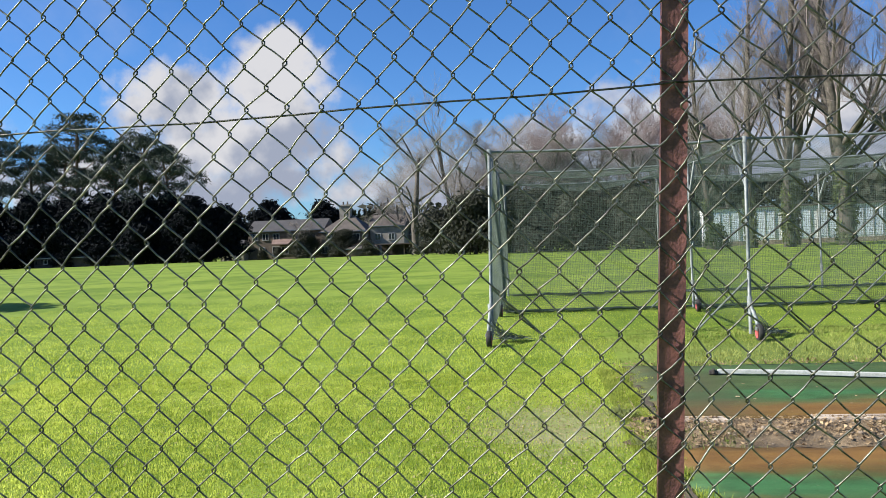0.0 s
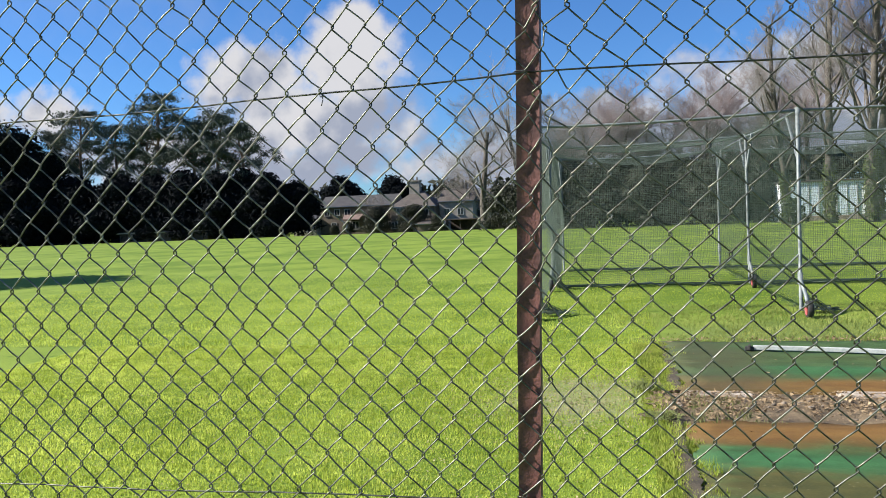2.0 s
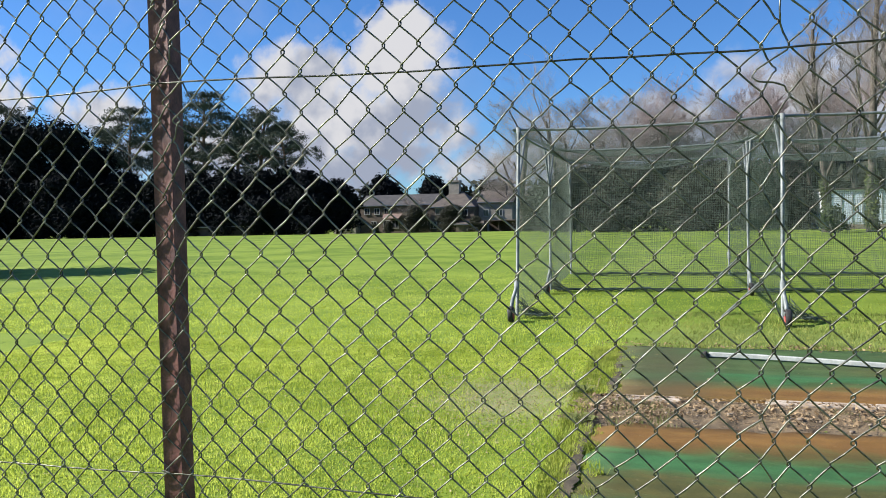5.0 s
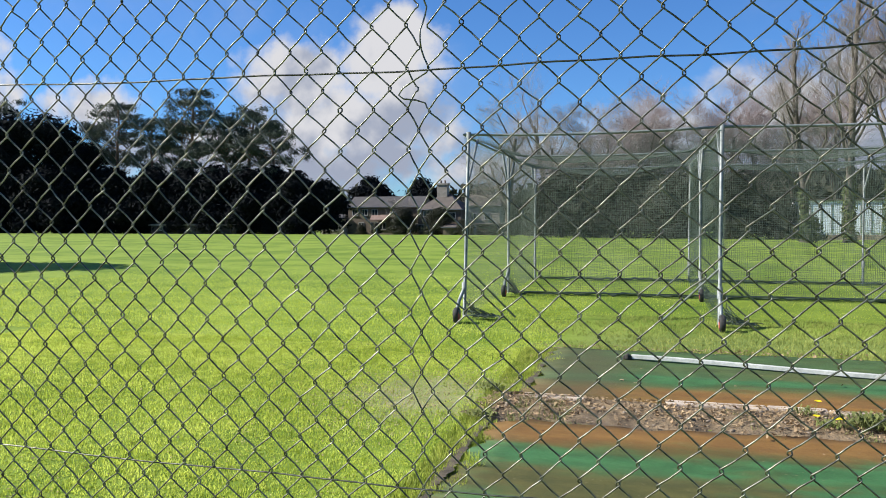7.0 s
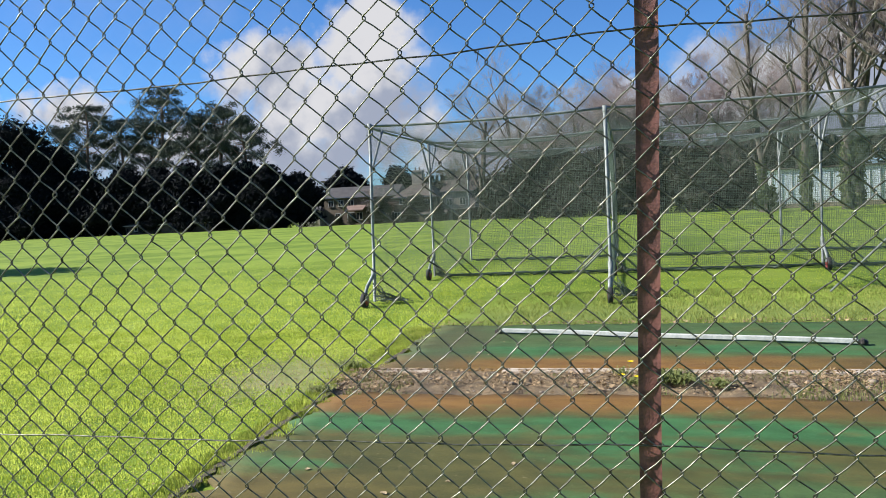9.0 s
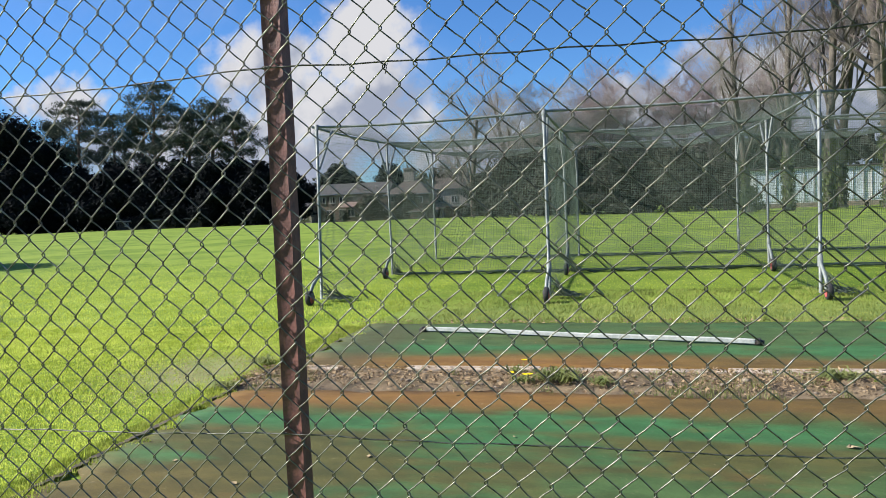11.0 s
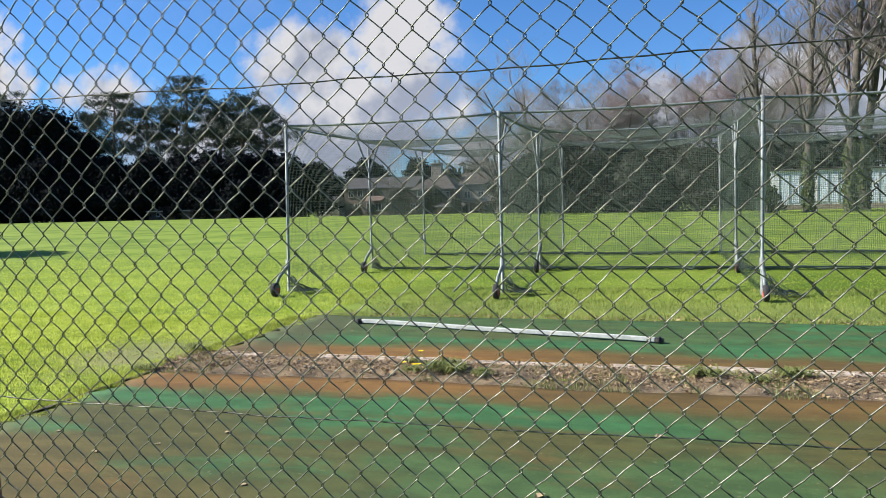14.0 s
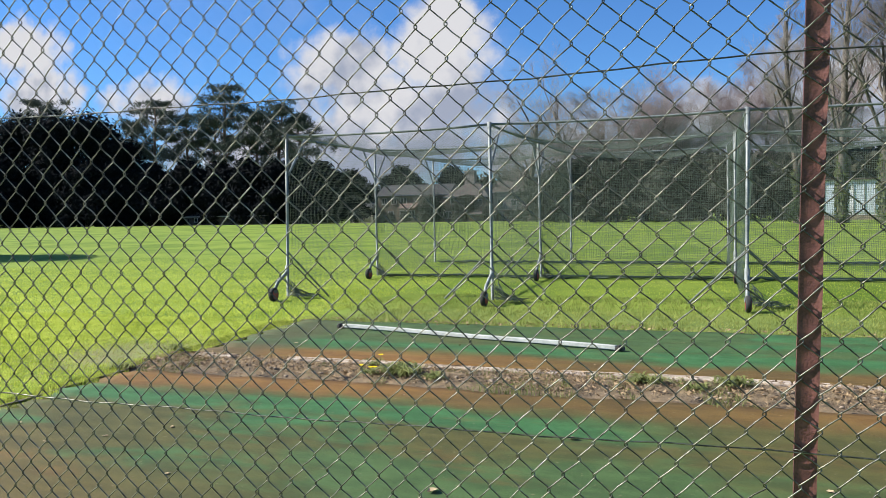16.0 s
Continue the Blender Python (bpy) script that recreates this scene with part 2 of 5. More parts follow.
M_GRASS = grass_ground()
M_BLADE = leafy("grass_blade", (0.285, 0.360, 0.040), (0.59, 0.64, 0.125), 0.55, 0.56, 1.1)
M_TURF_NEAR = turf("near_carpet", 4.02, -1.0, 0.52, 1.0, 0.9)
M_TURF_FAR = turf("far_carpet", 4.88, 1.0, 0.55, 0.45, 1.8)
M_CONCRETE = mottled("weathered_concrete", (0.19, 0.15, 0.11), (0.36, 0.30, 0.235), 5.0, 0.9, fine=60)
M_KERB = mottled("pale_edging_concrete", (0.26, 0.205, 0.155), (0.50, 0.425, 0.34), 7.0, 0.9, fine=60)
# soil tone that also carries the shade below the overhanging lawn edge
M_SHADED_SOIL = mottled("soil_with_edge_shade", (0.028, 0.022, 0.013), (0.085, 0.066, 0.040), 12.0, 0.95, fine=80, lift=0.8, depth=0.01)
M_SOIL = mottled("litter_soil", (0.068, 0.047, 0.026), (0.23, 0.165, 0.092), 4.0, 0.95, fine=70, lift=0.9, depth=0.02)
M_STONE = mottled("gravel_stone", (0.13, 0.10, 0.072), (0.29, 0.235, 0.17), 14.0, 0.85, island=0.35)
M_DEAD = leafy("dead_leaf", (0.085, 0.050, 0.025), (0.46, 0.335, 0.195), 0.8, 0.1)
M_EDGEGRASS = leafy("edge_grass_blade", (0.14, 0.20, 0.025), (0.44, 0.47, 0.10), 0.6, 0.38, 4.0)
M_STRAW = leafy("dead_straw", (0.20, 0.16, 0.07), (0.46, 0.40, 0.22), 0.8, 0.1)
M_FRINGE = leafy("rough_grass_blade", (0.12, 0.16, 0.032), (0.38, 0.40, 0.11), 0.7, 0.3, 1.6)
M_PALELEAF = leafy("pale_dead_leaf", (0.30, 0.22, 0.12), (0.46, 0.37, 0.24), 0.8, 0.1)
M_WEED = leafy("weed_leaf", (0.11, 0.145, 0.04), (0.27, 0.28, 0.10), 0.6, 0.3)
M_YELLOW = leafy("dandelion_petal", (0.65, 0.50, 0.01), (0.80, 0.62, 0.02), 0.6, 0.2)
M_RUST = mottled("rusty_post_paint", (0.075, 0.027, 0.024), (0.200, 0.075, 0.062), 22.0, 0.62, 0.0, fine=190, lift=0.5, depth=0.003)
M_WIRE = mottled("weathered_galvanised_wire", (0.048, 0.047, 0.042), (0.23, 0.225, 0.185), 30.0, 0.42, 0.95, lift=0.05)
M_LINE = mottled("dark_line_wire", (0.022, 0.022, 0.020), (0.13, 0.128, 0.108), 40.0, 0.42, 0.95)
M_STEEL = mottled("galvanised_tube", (0.11, 0.125, 0.121), (0.22, 0.24, 0.232), 9.0, 0.55, 0.2)
M_NET = mottled("green_netting", (0.034, 0.058, 0.040), (0.058, 0.088, 0.064), 3.0, 0.8)
M_NET_WHITE = mottled("pale_netting", (0.058, 0.080, 0.060), (0.095, 0.12, 0.095), 3.0, 0.8)
M_RUBBER = mottled("wheel_rubber", (0.012, 0.012, 0.012), (0.03, 0.028, 0.026), 30.0, 0.8)
M_RIM = mottled("red_wheel_hub", (0.30, 0.05, 0.045), (0.42, 0.09, 0.08), 25.0, 0.6)
M_BEAM = mottled("white_painted_timber", (0.32, 0.335, 0.31), (0.50, 0.51, 0.475), 8.0, 0.6, fine=50)
M_BLACK = mottled("black_end_iron", (0.015, 0.013, 0.012), (0.05, 0.042, 0.035), 40.0, 0.7)
M_BARK = mottled("grey_bark", (0.060, 0.050, 0.041), (0.135, 0.114, 0.093), 2.2, 0.9, fine=14, lift=0.8, depth=0.05)
M_TWIG = mottled("bare_twig", (0.14, 0.12, 0.108), (0.26, 0.228, 0.205), 1.5, 0.9)
M_TWIG_RED = mottled("ruddy_twig", (0.155, 0.118, 0.116), (0.27, 0.215, 0.208), 1.5, 0.9)
M_IVY = leafy("ivy_leaf", (0.045, 0.065, 0.018), (0.115, 0.135, 0.045), 0.5, 0.1)
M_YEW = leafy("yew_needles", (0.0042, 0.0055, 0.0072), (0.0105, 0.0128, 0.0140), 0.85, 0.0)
M_PINE = leafy("pine_needles", (0.026, 0.036, 0.028), (0.066, 0.082, 0.060), 0.7, 0.08)
M_PINE_BARK = mottled("pine_bark", (0.07, 0.048, 0.036), (0.15, 0.10, 0.072), 1.8, 0.9, fine=12)
M_SHRUB = leafy("winter_shrub", (0.018, 0.021, 0.014), (0.048, 0.049, 0.032), 0.7, 0.1)
M_EVERGREEN = leafy("evergreen_leaf", (0.025, 0.045, 0.015), (0.075, 0.10, 0.035), 0.5, 0.1)
M_BRICK = mottled("brown_brick", (0.085, 0.066, 0.052), (0.155, 0.122, 0.094), 1.2, 0.9, fine=9)
M_STONEWALL = mottled("pale_stone_wall", (0.20, 0.18, 0.155), (0.32, 0.29, 0.25), 1.2, 0.9, fine=9)
M_SLATE = mottled("slate_roof", (0.040, 0.037, 0.035), (0.068, 0.062, 0.058), 1.5, 0.6, fine=10)
M_TILE = mottled("brown_tile_roof", (0.056, 0.046, 0.040), (0.095, 0.078, 0.066), 1.5, 0.8, fine=10)
M_PINKROOF = mottled("pink_canopy_tile", (0.12, 0.08, 0.068), (0.19, 0.13, 0.11), 2.0, 0.8)
M_WHITE = mottled("white_render", (0.68, 0.69, 0.70), (0.80, 0.81, 0.82), 1.5, 0.7)
M_PALEBLUE = mottled("pale_blue_panel", (0.62, 0.70, 0.78), (0.72, 0.79, 0.86), 1.0, 0.5)
M_FRAME = flat_paint("white_window_frame", (0.38, 0.38, 0.37), 0.5)
M_DARKWOOD_SHADE = mottled("creosoted_wood_and_cottage_shade", (0.030, 0.022, 0.017), (0.07, 0.05, 0.04), 3.0, 0.8)
M_GLASS = glass_pane()


# ---- mesh tools ----
def mesh_np(name, V, F, mat=None):
    """A mesh from arrays: V n x 3, F m x k."""
    V, F = np.asarray(V, dtype=np.float32), np.asarray(F, dtype=np.int32)
    me = bpy.data.meshes.new(name)
    m, k = F.shape
    me.vertices.add(len(V))
    me.vertices.foreach_set("co", V.ravel())
    me.loops.add(m * k)
    me.loops.foreach_set("vertex_index", F.ravel())
    me.polygons.add(m)
    me.polygons.foreach_set("loop_start", np.arange(0, m * k, k, dtype=np.int32))
    me.update(calc_edges=True)
    if mat:
        me.materials.append(mat)
    return me


def mesh_bm(name, bm, mat=None):
    me = bpy.data.meshes.new(name)
    bm.to_mesh(me)
    bm.free()
    if mat:
        me.materials.append(mat)
    return me


def under(ob, parent):
    ob.parent = parent
    return ob


def part(name, me, parent, label=""):
    ob = under(new(name, me), parent)
    if label:
        ob["label"] = label
    return ob


def smooth(me):
    me.polygons.foreach_set("use_smooth", np.ones(len(me.polygons), dtype=bool))
    return me


def box_bm(bm, x0, x1, y0, y1, z0, z1, bevel=0.0):
    r = bmesh.ops.create_cube(bm, size=1)
    vs = r["verts"]
    bmesh.ops.scale(bm, vec=(x1 - x0, y1 - y0, z1 - z0), verts=vs)
    bmesh.ops.translate(bm, vec=((x0 + x1) / 2, (y0 + y1) / 2, (z0 + z1) / 2), verts=vs)
    if bevel:
        es = list({e for v in vs for e in v.link_edges})
        bmesh.ops.bevel(bm, geom=es, offset=bevel, segments=2, affect="EDGES", profile=0.5)


def box(name, x0, x1, y0, y1, z0, z1, mat, bevel=0.0):
    bm = bmesh.new()
    box_bm(bm, x0, x1, y0, y1, z0, z1, bevel)
    return mesh_bm(name, bm, mat)


class Tubes:
    """Collects swept tubes into one mesh of quads."""

    def __init__(self):
        self.V, self.F, self.n = [], [], 0

    def add(self, pts, radii, sides=6, ends=True):
        pts = np.asarray(pts, dtype=np.float64)
        n = len(pts)
        radii = np.full(n, radii, dtype=np.float64) if np.isscalar(radii) else np.asarray(radii, dtype=np.float64)
        tan = np.gradient(pts, axis=0)
        tan /= np.linalg.norm(tan, axis=1, keepdims=True) + 1e-12
        ref = np.array((0.0, 1.0, 0.0)) if abs(tan[:, 1]).mean() < 0.8 else np.array((1.0, 0.0, 0.0))
        a = np.cross(tan, ref)
        a /= np.linalg.norm(a, axis=1, keepdims=True) + 1e-12
        b = np.cross(tan, a)
        ang = np.arange(sides) * 2 * np.pi / sides
        ring = pts[:, None, :] + radii[:, None, None] * (np.cos(ang)[None, :, None] * a[:, None, :] + np.sin(ang)[None, :, None] * b[:, None, :])
        self.V.append(ring.reshape(-1, 3))
        i, j = np.meshgrid(np.arange(n - 1), np.arange(sides), indexing="ij")
        j2 = (j + 1) % sides
        q = np.stack((i * sides + j, i * sides + j2, (i + 1) * sides + j2, (i + 1) * sides + j), -1).reshape(-1, 4) + self.n
        self.F.append(q)
        self.n += n * sides
        if ends and sides in (4, 6, 8):
            for k in (0, n - 1):
                base = self.n - n * sides + k * sides
                for s in range(1, sides - 2, 2):
                    self.F.append(np.array([[base, base + s, base + s + 1, base + s + 2]]))

    def mesh(self, name, mat, shade=True):
        me = mesh_np(name, np.concatenate(self.V), np.concatenate(self.F), mat)
        return smooth(me) if shade else me


def tube(name, pts, radii, mat, sides=8):
    t = Tubes()
    t.add(pts, radii, sides)
    return t.mesh(name, mat)


def leaves(name, clumps, count, size, mat, seed, fill=0.35, squash=0.8):
    """Small quads through a set of ellipsoid clumps (centre, radii), most of them near the surface."""
    rng = np.random.default_rng(seed)
    c = np.array([k[0] for k in clumps], dtype=float)
    r = np.array([k[1] for k in clumps], dtype=float)
    w = (r[:, 0] * r[:, 1] + r[:, 1] * r[:, 2] + r[:, 0] * r[:, 2])
    pick = rng.choice(len(clumps), count, p=w / w.sum())
    d = rng.normal(size=(count, 3))
    d /= np.linalg.norm(d, axis=1, keepdims=True)
    rad = 1 - fill * rng.random(count) ** 1.5
    rad *= 1 + 0.16 * rng.normal(size=count)
    p = c[pick] + d * r[pick] * rad[:, None]
    nrm = d + 0.7 * rng.normal(size=(count, 3))
    nrm /= np.linalg.norm(nrm, axis=1, keepdims=True)
    t = np.cross(nrm, rng.normal(size=(count, 3)))
    t /= np.linalg.norm(t, axis=1, keepdims=True)
    b = np.cross(nrm, t)
    s = size * (0.55 + 0.9 * rng.random(count))[:, None]
    V = np.stack((p - t * s, p - b * s * squash * 0.5 + t * s * 0.1, p + t * s, p + b * s * squash * 0.5 + t * s * 0.1), 1).reshape(-1, 3)
    return mesh_np(name, V, np.arange(count * 4).reshape(-1, 4), mat)


def thing(name, label, category, at=(0, 0, 0), group="", kind=""):
    ob = new(name)
    ob.empty_display_size = 0.1
    ob.location = at
    return tagged(ob, label, category, group, kind)


# ---- ground ----
def ground_z(y):
    """The field is level as far as 40 m, then falls gently to the houses."""
    k = min(max(y - 40.0, 0.0), 75.0) / 75.0
    return -1.06 * k * k


def build_ground():
    xs = np.array([-1500, -600, -250, -120, -60, -30, -15, 0, 15, 30, 60, 120, 250, 600, 1500], dtype=float)
    ys = np.array([-1500, -500, -150, -40, -10, 0, 10, 20, 30, 40, 50, 60, 70, 80, 90, 100, 108, 115, 150, 250, 600, 1500], dtype=float)
    V = [(x, y, ground_z(y)) for y in ys for x in xs]
    n = len(xs)
    F = [(j * n + i, j * n + i + 1, (j + 1) * n + i + 1, (j + 1) * n + i) for j in range(len(ys) - 1) for i in range(n - 1)]
    ob = new("ground", smooth(mesh_np("ground", V, F, M_GRASS)))
    tagged(ob, "mown sports field of bright sunlit grass", "grass field", kind="structure")


build_ground()


def slab(name, x0, x1, y0, y1, top, mat, label, seed, category="artificial turf"):
    """A low carpeted slab with an uneven left end."""
    rng = np.random.default_rng(seed)
    nx, ny = 60, 26
    V, F = [], []
    ends = x0 + 0.045 * rng.normal(size=ny + 1)
    for j in range(ny + 1):
        for i in range(nx + 1):
            f = i / nx
            x = ends[j] * (1 - f) + x1 * f
            y = y0 + (y1 - y0) * j / ny
            if j in (0, ny):
                y += 0.02 * rng.normal()
            V.append((x, y, top + 0.004 * math.sin(x * 2.3 + j) + 0.003 * rng.normal()))
    n = nx + 1
    for j in range(ny):
        for i in range(nx):
            F.append((j * n + i, j * n + i + 1, (j + 1) * n + i + 1, (j + 1) * n + i))
    rim = [i for i in range(n)] + [j * n + nx for j in range(1, ny + 1)] + [ny * n + i for i in range(nx - 1, -1, -1)] + [j * n for j in range(ny - 1, 0, -1)]
    base = len(V)
    for k in rim:
        V.append((V[k][0], V[k][1], -0.06))
    for a in range(len(rim)):
        b = (a + 1) % len(rim)
        F.append((rim[b], rim[a], base + a, base + b))
    ob = thing(name, label, category)
    part("carpet", smooth(mesh_np("carpet", V, F, mat)), ob)
    part("slab", box("slab", x0 + 0.3, x1 - 0.1, y0 + 0.1, y1 - 0.1, -0.2, top - 0.02, M_CONCRETE), ob)
    return ob


slab("practice_strip", 0.62, 13.0, 0.9, 4.02, 0.02, M_TURF_NEAR, "worn green carpet strip with rusty silt and brown algae", 3)
slab("practice_strip", 0.74, 13.0, 4.90, 7.2, 0.03, M_TURF_FAR, "worn green carpet strip with a bare grey end", 5)


def build_litter_bed():
    """The bed of soil, stones and dead leaves between the two strips."""
    rng = np.random.default_rng(11)
    nx, ny = 150, 10
    V, F = [], []
    for j in range(ny + 1):
        for i in range(nx + 1):
            x = 0.42 + 12.4 * i / nx + (0.08 * rng.normal() if i == 0 else 0)
            y = 3.98 + 0.92 * j / ny
            crown = math.sin(math.pi * j / ny)
            V.append((x, y, 0.006 + 0.018 * crown + 0.012 * crown * rng.normal()))
    n = nx + 1
    for j in range(ny):
        for i in range(nx):
            F.append((j * n + i, j * n + i + 1, (j + 1) * n + i + 1, (j + 1) * n + i))
    bed = new("soil_bed", smooth(mesh_np("soil_bed", V, F, M_SOIL)))
    tagged(bed, "bed of brown soil between the two strips", "soil", kind="structure")

    # concrete edging, laid in lengths
    kerb = thing("concrete_edging", "weathered pale concrete edging along the soil bed", "edging")
    x = 0.72
    k = 0
    while x < 12.6:
        ln = 0.28 + 0.55 * rng.random()
        if rng.random() < 0.12:
            x += ln * 0.8
            continue
        bm = bmesh.new()
        box_bm(bm, x, x + ln - 0.012, 4.765 + 0.014 * rng.normal(), 4.892, -0.05, 0.036 + 0.008 * rng.normal(), 0.012)
        part("kerb_length", mesh_bm("kerb_length", bm, M_KERB), kerb)
        x += ln
        k += 1

    # stones: low-sided lumps
    ico = np.array([(0, 0, 1), (.894, 0, .447), (.276, .851, .447), (-.724, .526, .447), (-.724, -.526, .447), (.276, -.851, .447),
                    (.724, .526, -.447), (-.276, .851, -.447), (-.894, 0, -.447), (-.276, -.851, -.447), (.724, -.526, -.447), (0, 0, -1)])
    tri = np.array([(0, 1, 2), (0, 2, 3), (0, 3, 4), (0, 4, 5), (0, 5, 1), (1, 6, 2), (2, 7, 3), (3, 8, 4), (4, 9, 5), (5, 10, 1),
                    (2, 6, 7), (3, 7, 8), (4, 8, 9), (5, 9, 10), (1, 10, 6), (11, 7, 6), (11, 8, 7), (11, 9, 8), (11, 10, 9), (11, 6, 10)])
    cnt = 380
    px = 0.5 + 12.0 * rng.random(cnt) ** 1.25
    py = 4.40 + 0.36 * np.clip(rng.normal(size=cnt) * 0.55, -1, 1.05)
    size = 0.006 + 0.012 * rng.random(cnt) ** 2.5
    size[:12] += 0.008
    V = ico[None] * (1 + 0.25 * rng.normal(size=(cnt, 12, 1))) * size[:, None, None] * np.array((1.3, 1.0, 0.7))
    V += np.stack((px, py, 0.03 + size * 0.4), 1)[:, None, :]
    F = (tri[None] + (np.arange(cnt) * 12)[:, None, None]).reshape(-1, 3)
    st = new("gravel_stones", mesh_np("gravel_stones", V.reshape(-1, 3), F, M_STONE))
    tagged(st, "pale gravel and broken stones scattered on the soil bed", "gravel", kind="stuff")

    # dead leaves and bark chips: curled quads
    cnt = 26000
    px = 0.45 + 12.2 * rng.random(cnt)
    heap = 0.55 + 0.25 * np.sin(px * 2.9) + 0.2 * np.sin(px * 7.3 + 1) + 0.12 * np.sin(px * 17.0)
    px = np.where(rng.random(cnt) < heap, px, 0.45 + 12.2 * rng.random(cnt) ** 1.1)
    py = 4.50 + 0.34 * np.clip(rng.normal(size=cnt) * 0.72, -1.4, 0.95)
    stray = rng.random(cnt) < 0.008
    py = np.where(stray, 3.6 + 3.2 * rng.random(cnt), py)
    far_rim = rng.random(cnt) < 0.09
    py = np.where(far_rim, 7.26 + 0.09 * rng.normal(size=cnt), py)
    stray |= far_rim
    V, F = curled(px, py, np.where(stray, 0.045, 0.035), 0.005 + 0.020 * rng.random(cnt) ** 2.0, rng)
    lf = new("dead_leaves", mesh_np("dead_leaves", V, F, M_DEAD))
    tagged(lf, "brown dead leaves and bark chips lying between the strips", "leaf litter", kind="stuff")


def curled(px, py, pz, size, rng):
    cnt = len(px)
    a = rng.random(cnt) * 2 * np.pi
    wid = 0.12 + 0.6 * rng.random(cnt) ** 1.5
    ca, sa = np.cos(a), np.sin(a)
    tilt = 0.5 * rng.normal(size=cnt)
    z = pz if isinstance(pz, np.ndarray) else np.full(cnt, pz)
    loc = np.array([(-1, 0), (0, -1), (0, 1), (1, 0)], dtype=float)
    V = np.zeros((cnt, 4, 3))
    for k, (lx, ly) in enumerate(loc):
        dx, dy = lx * size, ly * size * wid
        V[:, k, 0] = px + dx * ca - dy * sa
        V[:, k, 1] = py + dx * sa + dy * ca
        V[:, k, 2] = z + abs(lx) * size * 0.5 * np.abs(rng.normal(size=cnt)) + tilt * dy
    F = np.array([(0, 1, 2), (1, 3, 2)])[None] + (np.arange(cnt) * 4)[:, None, None]
    return V.reshape(-1, 3), F.reshape(-1, 3)


build_litter_bed()


def build_edge():
    """Bare earth where the lawn breaks off at the near strip, its colour darkened for overhang shade."""
    rng = np.random.default_rng(15)
    ys = np.linspace(0.9, 7.2, 260)
    V, F = [], []
    for k, y in enumerate(ys):
        c = 0.60 + (0.12 if y > 4.9 else 0.0)
        V += [(c - 0.10, y, 0.003), (c - 0.025, y, 0.026 + 0.003 * rng.random()), (c + 0.006 + 0.008 * rng.normal() + 0.010 * math.sin(y * 7), y, 0.029)]
    for k in range(len(ys) - 1):
        for q in range(2):
            F.append((k * 3 + q, k * 3 + q + 1, k * 3 + q + 4, k * 3 + q + 3))
    ob = new("shaded_earth_edge", smooth(mesh_np("shaded_earth_edge", V, F, M_SHADED_SOIL)))
    tagged(ob, "crumbling earth where the lawn meets the strips, darkened for shade under the grass", "soil", kind="structure")


build_edge()


# ---- grass, weeds ----
def blades(name, x0, x1, y0, y1, count, seed, tall, label, keep=None, wide=0.004, mat=None):
    rng = np.random.default_rng(seed)
    x, y = x0 + (x1 - x0) * rng.random(count), y0 + (y1 - y0) * rng.random(count)
    clump = np.sin(x * 3.1 + 1.7 * np.sin(y * 2.3)) * np.cos(y * 2.7 + 1.3 * np.sin(x * 1.9)) + 0.7 * np.sin(x * 11 + 3 * np.sin(y * 4.3)) * np.sin(y * 9.7 + 3 * np.sin(x * 5.1))
    h = tall * (0.55 + 0.6 * rng.random(count)) * (1 + 0.35 * clump)
    if keep is not None:
        k, grow = keep(x, y)
        x, y, h = x[k], y[k], (h * grow)[k]
    n = len(x)
    a = rng.random(n) * 2 * np.pi
    lean = 0.75 * rng.random(n) * h
    b = rng.random(n) * 2 * np.pi
    w = wide * (0.6 + 0.8 * rng.random(n))
    V = np.zeros((n, 3, 3))
    V[:, 0, 0], V[:, 0, 1] = x - w * np.cos(a), y - w * np.sin(a)
    V[:, 1, 0], V[:, 1, 1] = x + w * np.cos(a), y + w * np.sin(a)
    V[:, 2, 0], V[:, 2, 1], V[:, 2, 2] = x + lean * np.cos(b), y + lean * np.sin(b), h
    ob = new(name, mesh_np(name, V.reshape(-1, 3), np.arange(n * 3).reshape(-1, 3), mat or M_BLADE))
    return tagged(ob, label, "grass", kind="stuff")


def lawn_keep(x, y):
    edge = 0.62 + 0.08 * np.sin(y * 5.0) + 0.06 * np.sin(y * 13.0) + 0.05 * np.sin(y * 37.0) + np.where(y > 4.9, 0.10, 0.0) - np.where((y > 3.9) & (y < 4.9), 0.15, 0.0)
    grow = 1 + (1.6 + 0.9 * np.sin(y * 9.0)) * np.exp(-((x - edge) / 0.12) ** 2)
    dry = np.exp(-(((x + 0.1) / 0.8) ** 2 + ((y - 4.7) / 0.9) ** 2))
    return (x < edge) & (np.random.default_rng(1).random(len(x)) > dry * 0.92), grow


def fringe_keep(x, y):
    edge = 7.24 + 0.08 * np.sin(x * 4.0) + 0.06 * np.sin(x * 11.0) + 0.10 * np.random.default_rng(4).random(len(x)) ** 3
    start = 0.4 + 0.5 * np.sin(y * 2.6) + 0.3 * np.sin(y * 7.1) + 0.8 * np.random.default_rng(3).random(len(x)) ** 2
    return (y > edge) & (x > start), 1 + 1.1 * np.exp(-((y - edge) / 0.22) ** 2)


def fading(x, y):
    far = np.clip((y - 7.0) / 13.0, 0, 1)
    return np.random.default_rng(2).random(len(x)) > far ** 0.7, 1 - 0.5 * far


